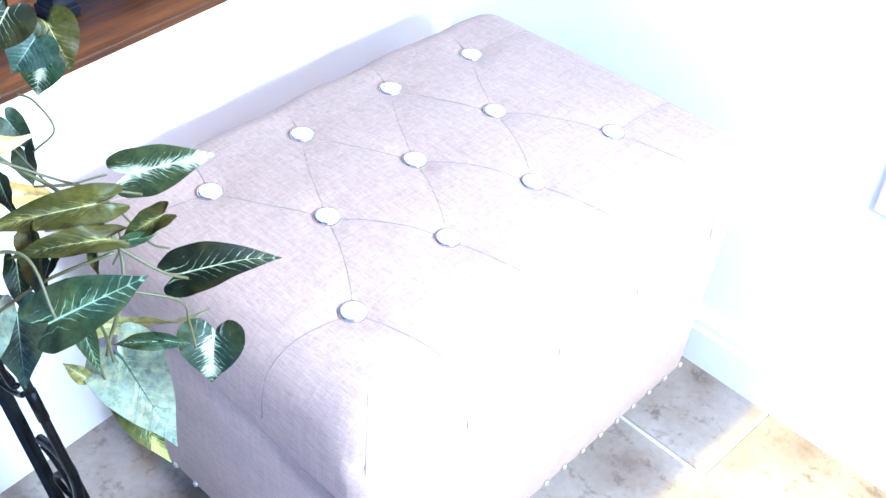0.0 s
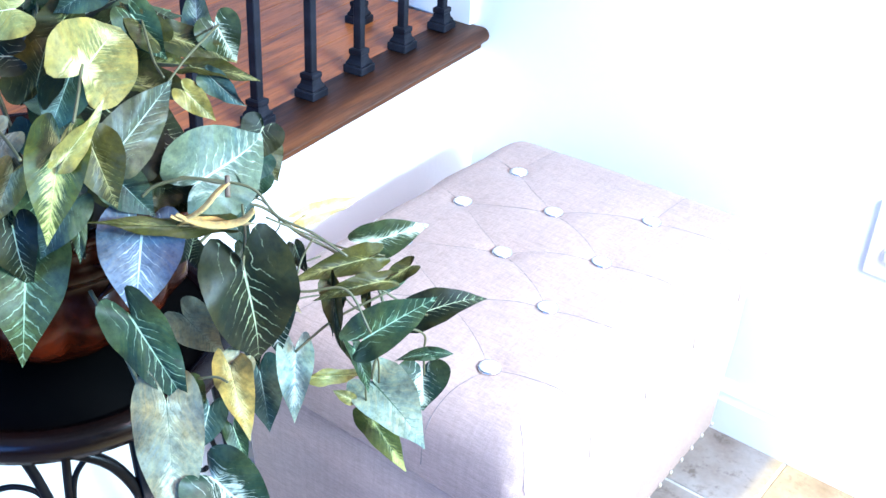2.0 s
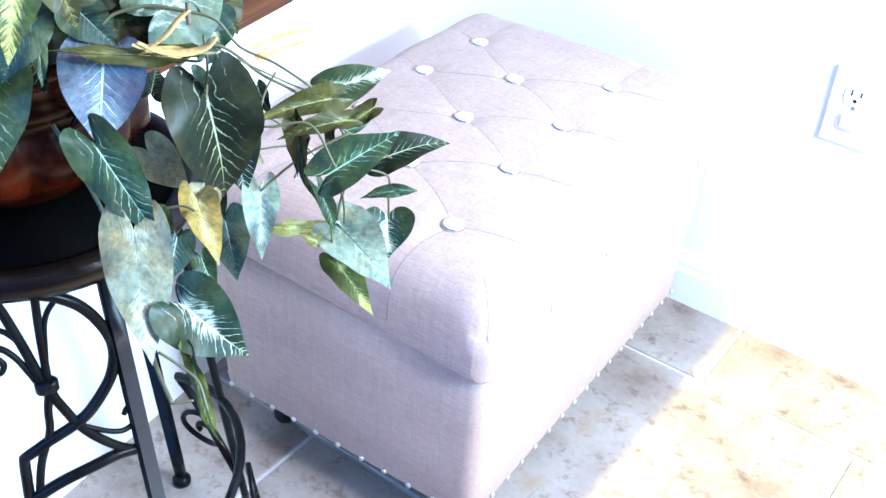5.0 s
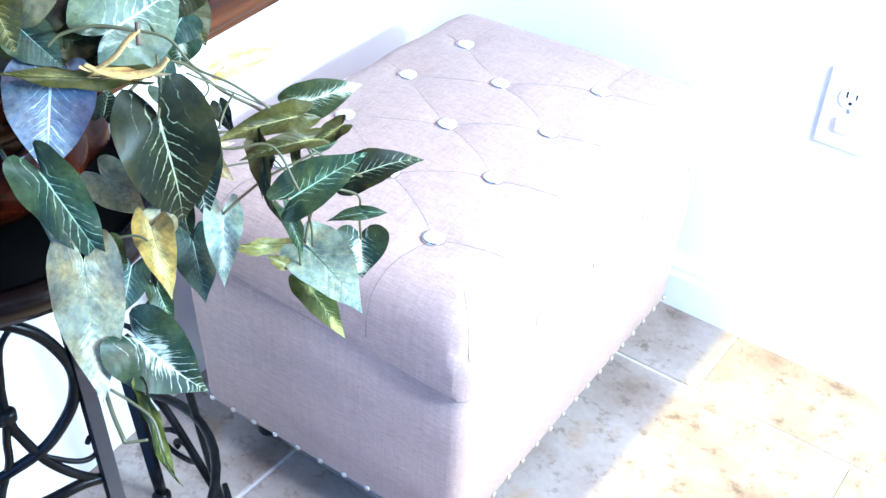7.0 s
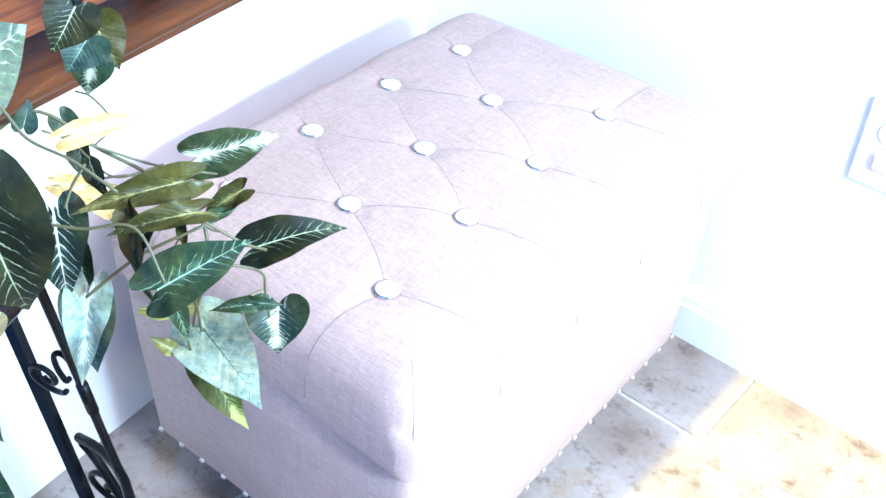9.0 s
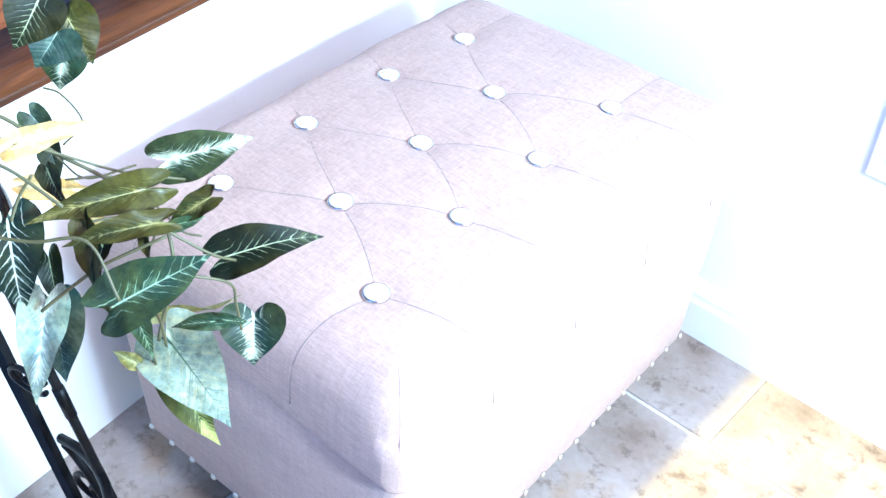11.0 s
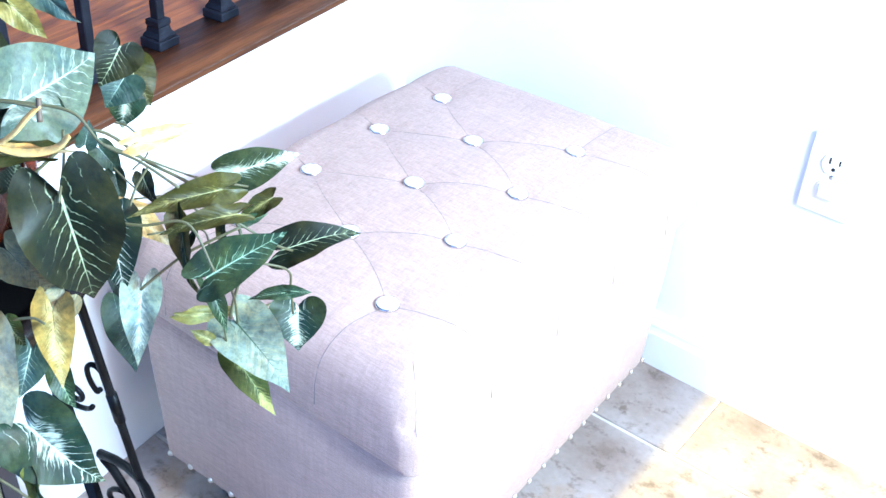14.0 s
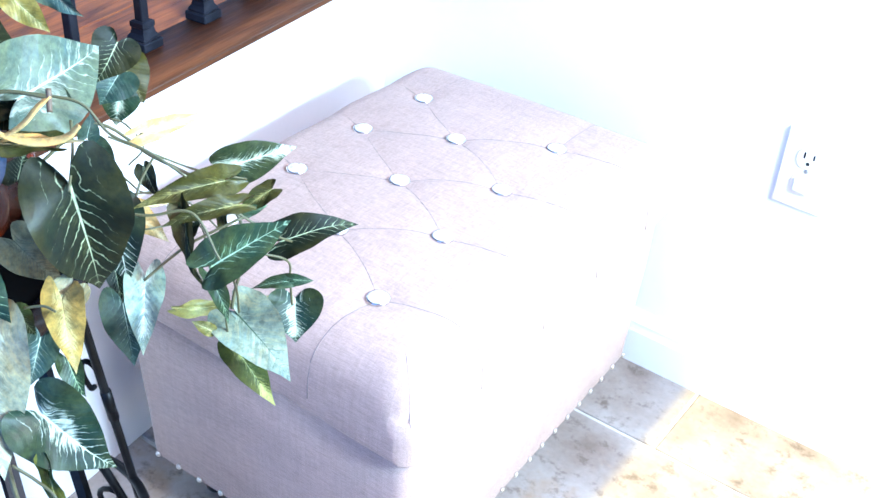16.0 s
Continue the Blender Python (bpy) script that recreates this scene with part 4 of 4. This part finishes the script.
leaf((0.603, -0.862, 0.646), (0.618, -0.851, 0.645), 0.010, (0.56, -0.72, 0.42), GREEN, 0.30, 0.10)
leaf((0.603, -0.864, 0.645), (0.584, -0.883, 0.642), 0.011, (0.44, -0.55, 0.71), GREEN, 0.30, 0.10)
leaf((0.540, -0.880, 0.627), (0.565, -0.884, 0.599), 0.016, (0.70, -0.27, 0.66), GREEN, 0.30, 0.20)
leaf((0.546, -1.012, 0.684), (0.599, -1.046, 0.680), 0.027, (0.66, -0.37, 0.65), AMBER, 0.20, 0.20)
leaf((0.578, -1.059, 0.637), (0.623, -1.047, 0.607), 0.053, (0.57, -0.53, 0.63), VARIEG, 0.30, 0.20)
leaf((0.536, -1.061, 0.676), (0.586, -1.099, 0.617), 0.048, (0.59, -0.49, 0.64), GREY, 0.12, 0.15)
leaf((0.500, -1.054, 0.728), (0.546, -1.049, 0.672), 0.040, (0.60, -0.67, 0.45), GREEN, 0.35, 0.20)
leaf((0.484, -0.999, 0.694), (0.511, -0.989, 0.666), 0.033, (0.68, -0.49, 0.55), GREY, 0.15, 0.20)
leaf((0.599, -1.075, 0.605), (0.629, -1.087, 0.547), 0.011, (0.30, -0.71, 0.62), LIMEDK, 0.30, 0.20)
leaf((0.555, -1.021, 0.644), (0.572, -1.026, 0.625), 0.017, (0.61, -0.47, 0.63), GREEN, 0.30, 0.20)
leaf((0.540, -0.885, 0.579), (0.527, -0.892, 0.585), 0.011, (0.56, -0.56, 0.61), LIME, 0.20, 0.20)
leaf((0.499, -0.989, 0.772), (0.454, -1.054, 0.786), 0.017, (0.44, -0.26, 0.86), OLIVE, 0.35, 0.15)
leaf((0.495, -0.991, 0.774), (0.521, -0.959, 0.777), 0.010, (0.77, -0.63, -0.00), CREAM, 0.40, -0.60)
leaf((0.531, -0.919, 0.765), (0.558, -0.885, 0.778), 0.015, (0.74, -0.65, 0.18), CREAM, 0.30, 0.10)
leaf((0.402, -0.883, 0.863), (0.418, -0.880, 0.837), 0.036, (0.69, -0.63, 0.36), VARIEG, 0.20, 0.20)
leaf((0.391, -0.892, 0.856), (0.380, -0.884, 0.895), 0.025, (0.45, -0.84, 0.30), SILVER, 0.25, 0.20)
leaf((0.385, -0.908, 0.854), (0.419, -0.878, 0.840), 0.027, (0.64, -0.42, 0.64), OLIVE, 0.30, 0.20)
leaf((0.406, -0.910, 0.838), (0.447, -0.883, 0.836), 0.016, (0.50, -0.37, 0.78), OLIVE, 0.35, 0.15)
leaf((0.407, -0.920, 0.821), (0.427, -0.910, 0.801), 0.021, (0.69, -0.59, 0.41), LIME, 0.30, 0.20)
leaf((0.417, -0.903, 0.830), (0.439, -0.892, 0.809), 0.021, (0.55, -0.82, 0.15), SILVER, 0.30, 0.20)
leaf((0.480, -1.076, 0.859), (0.503, -1.109, 0.815), 0.038, (0.69, -0.54, 0.49), LIMEDK, 0.25, 0.20)
leaf((0.484, -1.057, 0.852), (0.509, -1.061, 0.821), 0.035, (0.80, -0.37, 0.47), OLIVE, 0.25, 0.20)
leaf((0.492, -1.080, 0.858), (0.502, -1.053, 0.886), 0.016, (0.95, -0.30, 0.12), LIME, 0.30, 0.20)
leaf((0.455, -1.096, 0.837), (0.458, -1.118, 0.810), 0.023, (0.76, -0.44, 0.47), LIME, 0.20, 0.20)
leaf((0.479, -1.075, 0.817), (0.478, -1.102, 0.788), 0.029, (0.74, -0.46, 0.49), TEAL, 0.20, 0.20)
leaf((0.450, -1.093, 0.775), (0.487, -1.129, 0.734), 0.059, (0.62, -0.55, 0.56), GREEN, 0.30, 0.20)
leaf((0.451, -1.099, 0.798), (0.469, -1.108, 0.764), 0.033, (0.64, -0.58, 0.50), DEEP, 0.30, 0.20)
leaf((0.483, -1.073, 0.804), (0.493, -1.082, 0.783), 0.010, (0.72, -0.48, 0.51), GREEN, 0.30, 0.20)
leaf((0.433, -1.087, 0.851), (0.426, -1.121, 0.829), 0.027, (0.78, -0.44, 0.44), GREY, 0.25, 0.20)
leaf((0.434, -1.066, 0.929), (0.415, -1.100, 0.926), 0.037, (0.74, -0.46, 0.49), LIME, 0.20, 0.20)
leaf((0.435, -1.007, 0.929), (0.424, -1.032, 0.915), 0.025, (0.67, -0.58, 0.46), TEAL, 0.30, 0.20)
leaf((0.422, -0.972, 0.898), (0.443, -0.964, 0.869), 0.029, (0.73, -0.58, 0.36), GREEN, 0.30, 0.20)
leaf((0.433, -1.111, 0.827), (0.434, -1.140, 0.800), 0.035, (0.78, -0.41, 0.47), OLIVE, 0.30, 0.20)
leaf((0.407, -1.091, 0.873), (0.424, -1.086, 0.845), 0.031, (0.68, -0.67, 0.30), OLIVE, 0.30, 0.20)
leaf((0.451, -0.984, 0.781), (0.467, -0.960, 0.788), 0.029, (0.68, -0.56, 0.47), OLIVE, 0.20, 0.20)
leaf((0.477, -0.953, 0.782), (0.490, -0.955, 0.762), 0.029, (0.65, -0.58, 0.48), TEAL, 0.20, 0.20)
leaf((0.538, -0.998, 0.682), (0.538, -1.016, 0.666), 0.025, (0.59, -0.53, 0.61), GREY, 0.20, 0.20)
leaf((0.369, -0.811, 0.741), (0.373, -0.835, 0.717), 0.041, (0.81, -0.32, 0.48), DEEP, 0.20, 0.20)
leaf((0.304, -0.755, 0.681), (0.325, -0.753, 0.650), 0.042, (0.76, -0.44, 0.48), OLIVE, 0.20, 0.20)
leaf((0.319, -0.775, 0.683), (0.321, -0.798, 0.664), 0.041, (0.74, -0.38, 0.55), TEAL, 0.20, 0.20)
leaf((0.312, -0.769, 0.658), (0.319, -0.784, 0.638), 0.035, (0.73, -0.40, 0.55), VARIEG, 0.20, 0.20)
leaf((0.420, -0.874, 0.537), (0.453, -0.894, 0.499), 0.042, (0.64, -0.31, 0.70), TEAL, 0.20, 0.20)
leaf((0.372, -0.842, 0.606), (0.403, -0.797, 0.591), 0.018, (0.84, -0.50, 0.23), CREAM, 0.35, 0.30)
leaf((0.379, -0.823, 0.590), (0.408, -0.807, 0.564), 0.025, (0.71, -0.52, 0.47), CREAM, 0.30, -0.40)
leaf((0.456, -0.824, 0.522), (0.488, -0.750, 0.500), 0.013, (0.82, -0.52, 0.17), LIME, 0.35, 0.20)
leaf((0.386, -0.853, 0.551), (0.408, -0.866, 0.523), 0.020, (0.53, -0.54, 0.65), DEEP, 0.30, 0.20)
leaf((0.319, -0.808, 0.625), (0.337, -0.801, 0.603), 0.023, (0.74, -0.46, 0.49), TEAL, 0.30, 0.20)
leaf((0.334, -0.807, 0.604), (0.348, -0.814, 0.583), 0.021, (0.45, -0.72, 0.53), TEAL, 0.30, 0.20)
leaf((0.540, -0.815, 0.674), (0.527, -0.838, 0.660), 0.018, (0.30, -0.61, 0.73), OLIVE, 0.30, 0.20)
leaf((0.525, -0.883, 0.666), (0.529, -0.899, 0.645), 0.013, (0.13, -0.79, 0.60), DEEP, 0.30, 0.20)
leaf((0.481, -0.884, 0.699), (0.494, -0.886, 0.680), 0.015, (0.42, -0.83, 0.37), DEEP, 0.30, 0.20)
leaf((0.446, -0.905, 0.724), (0.444, -0.896, 0.738), 0.016, (0.89, -0.32, 0.32), TEAL, 0.30, 0.20)
leaf((0.532, -0.834, 0.660), (0.543, -0.820, 0.664), 0.010, (0.72, -0.66, 0.21), GREEN, 0.30, 0.20)
leaf((0.538, -1.028, 0.657), (0.547, -1.047, 0.634), 0.028, (0.58, -0.51, 0.64), SILVER, 0.20, 0.20)
leaf((0.529, -1.034, 0.679), (0.542, -1.033, 0.666), 0.016, (0.56, -0.68, 0.48), GREEN, 0.30, 0.20)
leaf((0.473, -0.983, 0.733), (0.470, -0.973, 0.748), 0.026, (0.82, -0.37, 0.43), DEEP, 0.30, 0.20)
leaf((0.447, -0.985, 0.786), (0.471, -0.973, 0.765), 0.038, (0.68, -0.55, 0.48), OLIVE, 0.20, 0.20)
leaf((0.446, -1.014, 0.797), (0.469, -1.005, 0.775), 0.033, (0.65, -0.66, 0.37), TEAL, 0.30, 0.20)
leaf((0.427, -1.114, 0.791), (0.444, -1.112, 0.767), 0.028, (0.65, -0.64, 0.42), GREEN, 0.30, 0.20)
leaf((0.420, -1.023, 0.908), (0.415, -1.049, 0.882), 0.028, (0.60, -0.63, 0.50), OLIVE, 0.30, 0.20)
leaf((0.398, -1.059, 0.907), (0.399, -1.081, 0.875), 0.036, (0.69, -0.58, 0.43), LIME, 0.30, 0.20)
leaf((0.434, -0.965, 0.885), (0.415, -0.977, 0.907), 0.025, (0.78, -0.44, 0.44), OLIVE, 0.30, 0.20)
stalk([(0.429, -0.943, 0.705), (0.444, -0.897, 0.730), (0.477, -0.874, 0.706), (0.501, -0.857, 0.690), (0.531, -0.843, 0.665), (0.545, -0.850, 0.637), (0.550, -0.866, 0.610), (0.552, -0.872, 0.598)], 0.0013)
stalk([(0.437, -1.043, 0.718), (0.461, -1.047, 0.701), (0.498, -1.054, 0.669), (0.542, -1.071, 0.627), (0.577, -1.088, 0.600), (0.601, -1.098, 0.590)], 0.0016)
stalk([(0.601, -1.098, 0.590), (0.610, -1.087, 0.590)], 0.0010)
stalk([(0.579, -1.087, 0.616), (0.592, -1.081, 0.607), (0.606, -1.078, 0.598), (0.620, -1.084, 0.583)], 0.0011)
stalk([(0.501, -0.957, 0.711), (0.534, -0.930, 0.705), (0.558, -0.909, 0.707), (0.585, -0.911, 0.681)], 0.0010)
stalk([(0.522, -0.928, 0.642), (0.527, -0.905, 0.653), (0.533, -0.886, 0.661), (0.550, -0.854, 0.673)], 0.0011)
stalk([(0.557, -0.876, 0.640), (0.560, -0.873, 0.619), (0.560, -0.872, 0.599)], 0.0010)
stalk([(0.548, -0.852, 0.640), (0.564, -0.823, 0.624), (0.562, -0.817, 0.600), (0.561, -0.814, 0.573)], 0.0010)
stalk([(0.538, -0.850, 0.671), (0.557, -0.829, 0.648), (0.561, -0.813, 0.635)], 0.0010)
stalk([(0.477, -0.910, 0.737), (0.483, -0.879, 0.713), (0.496, -0.845, 0.688), (0.509, -0.808, 0.669)], 0.0009)
stalk([(0.537, -1.034, 0.687), (0.548, -1.027, 0.690), (0.557, -1.025, 0.689)], 0.0009)
stalk([(0.538, -1.049, 0.674), (0.560, -1.064, 0.643), (0.572, -1.062, 0.635), (0.583, -1.056, 0.631)], 0.0009)
stalk([(0.548, -1.069, 0.649), (0.563, -1.081, 0.627), (0.575, -1.089, 0.610)], 0.0009)
stalk([(0.501, -1.035, 0.712), (0.494, -1.054, 0.724)], 0.0009)
stalk([(0.550, -0.877, 0.594), (0.549, -0.875, 0.576), (0.550, -0.873, 0.557)], 0.0009)
stalk([(0.465, -0.989, 0.799), (0.490, -0.965, 0.795), (0.510, -0.951, 0.790), (0.529, -0.947, 0.774), (0.551, -0.936, 0.765), (0.576, -0.927, 0.752)], 0.0010)
stalk([(0.493, -1.073, 0.877), (0.483, -1.061, 0.887), (0.472, -1.048, 0.900)], 0.0011)
stalk([(0.386, -1.086, 0.869), (0.420, -1.089, 0.865), (0.453, -1.095, 0.861), (0.482, -1.104, 0.860)], 0.0012)
stalk([(0.505, -0.958, 0.779), (0.521, -0.971, 0.768), (0.537, -0.989, 0.753)], 0.0010)
stalk([(0.536, -0.920, 0.747), (0.535, -0.930, 0.736), (0.537, -0.938, 0.726)], 0.0009)
stalk([(0.445, -0.978, 0.845), (0.422, -0.931, 0.855), (0.403, -0.882, 0.863)], 0.0009)
stalk([(0.426, -0.968, 0.896), (0.452, -0.981, 0.878), (0.474, -0.991, 0.875)], 0.0009)
stalk([(0.344, -0.807, 0.662), (0.355, -0.800, 0.658), (0.372, -0.797, 0.641), (0.375, -0.817, 0.632)], 0.0009)
stalk([(0.359, -0.825, 0.631), (0.375, -0.820, 0.618), (0.391, -0.812, 0.608), (0.407, -0.780, 0.612)], 0.0009)
stalk([(0.386, -0.827, 0.612), (0.403, -0.797, 0.607), (0.426, -0.783, 0.588), (0.447, -0.775, 0.569), (0.457, -0.765, 0.564)], 0.0009)
stalk([(0.412, -0.837, 0.592), (0.429, -0.798, 0.587), (0.438, -0.793, 0.574), (0.441, -0.804, 0.560)], 0.0009)

def tendril(points, radius, material, flat=0.35):
    bm = sweep(smooth_path(points, 8), radius, 8, flat=flat, taper=lambda t: 0.45 + 0.55 * math.sin(math.pi * min(1.0, t + 0.15)))
    bm.transform(PM)
    return part("tendril", bm, material, plant, "curled tan strip")
tendril([(0.512, -0.975, 0.806), (0.508, -0.983, 0.799), (0.505, -0.993, 0.79), (0.497, -1.003, 0.783), (0.49, -1.008, 0.785)], 0.0036, CREAM)
tendril([(0.532, -0.971, 0.791), (0.528, -0.98, 0.784), (0.515, -0.992, 0.781), (0.501, -1.001, 0.783), (0.492, -1.005, 0.786)], 0.0042, CREAM)
stalk([(0.51, -0.974, 0.81), (0.515, -0.979, 0.797)], 0.0018, TWIG)
stalk([(0.512, -0.976, 0.805), (0.491, -0.99, 0.807), (0.475, -1.006, 0.802), (0.47, -1.015, 0.795)], 0.0012)

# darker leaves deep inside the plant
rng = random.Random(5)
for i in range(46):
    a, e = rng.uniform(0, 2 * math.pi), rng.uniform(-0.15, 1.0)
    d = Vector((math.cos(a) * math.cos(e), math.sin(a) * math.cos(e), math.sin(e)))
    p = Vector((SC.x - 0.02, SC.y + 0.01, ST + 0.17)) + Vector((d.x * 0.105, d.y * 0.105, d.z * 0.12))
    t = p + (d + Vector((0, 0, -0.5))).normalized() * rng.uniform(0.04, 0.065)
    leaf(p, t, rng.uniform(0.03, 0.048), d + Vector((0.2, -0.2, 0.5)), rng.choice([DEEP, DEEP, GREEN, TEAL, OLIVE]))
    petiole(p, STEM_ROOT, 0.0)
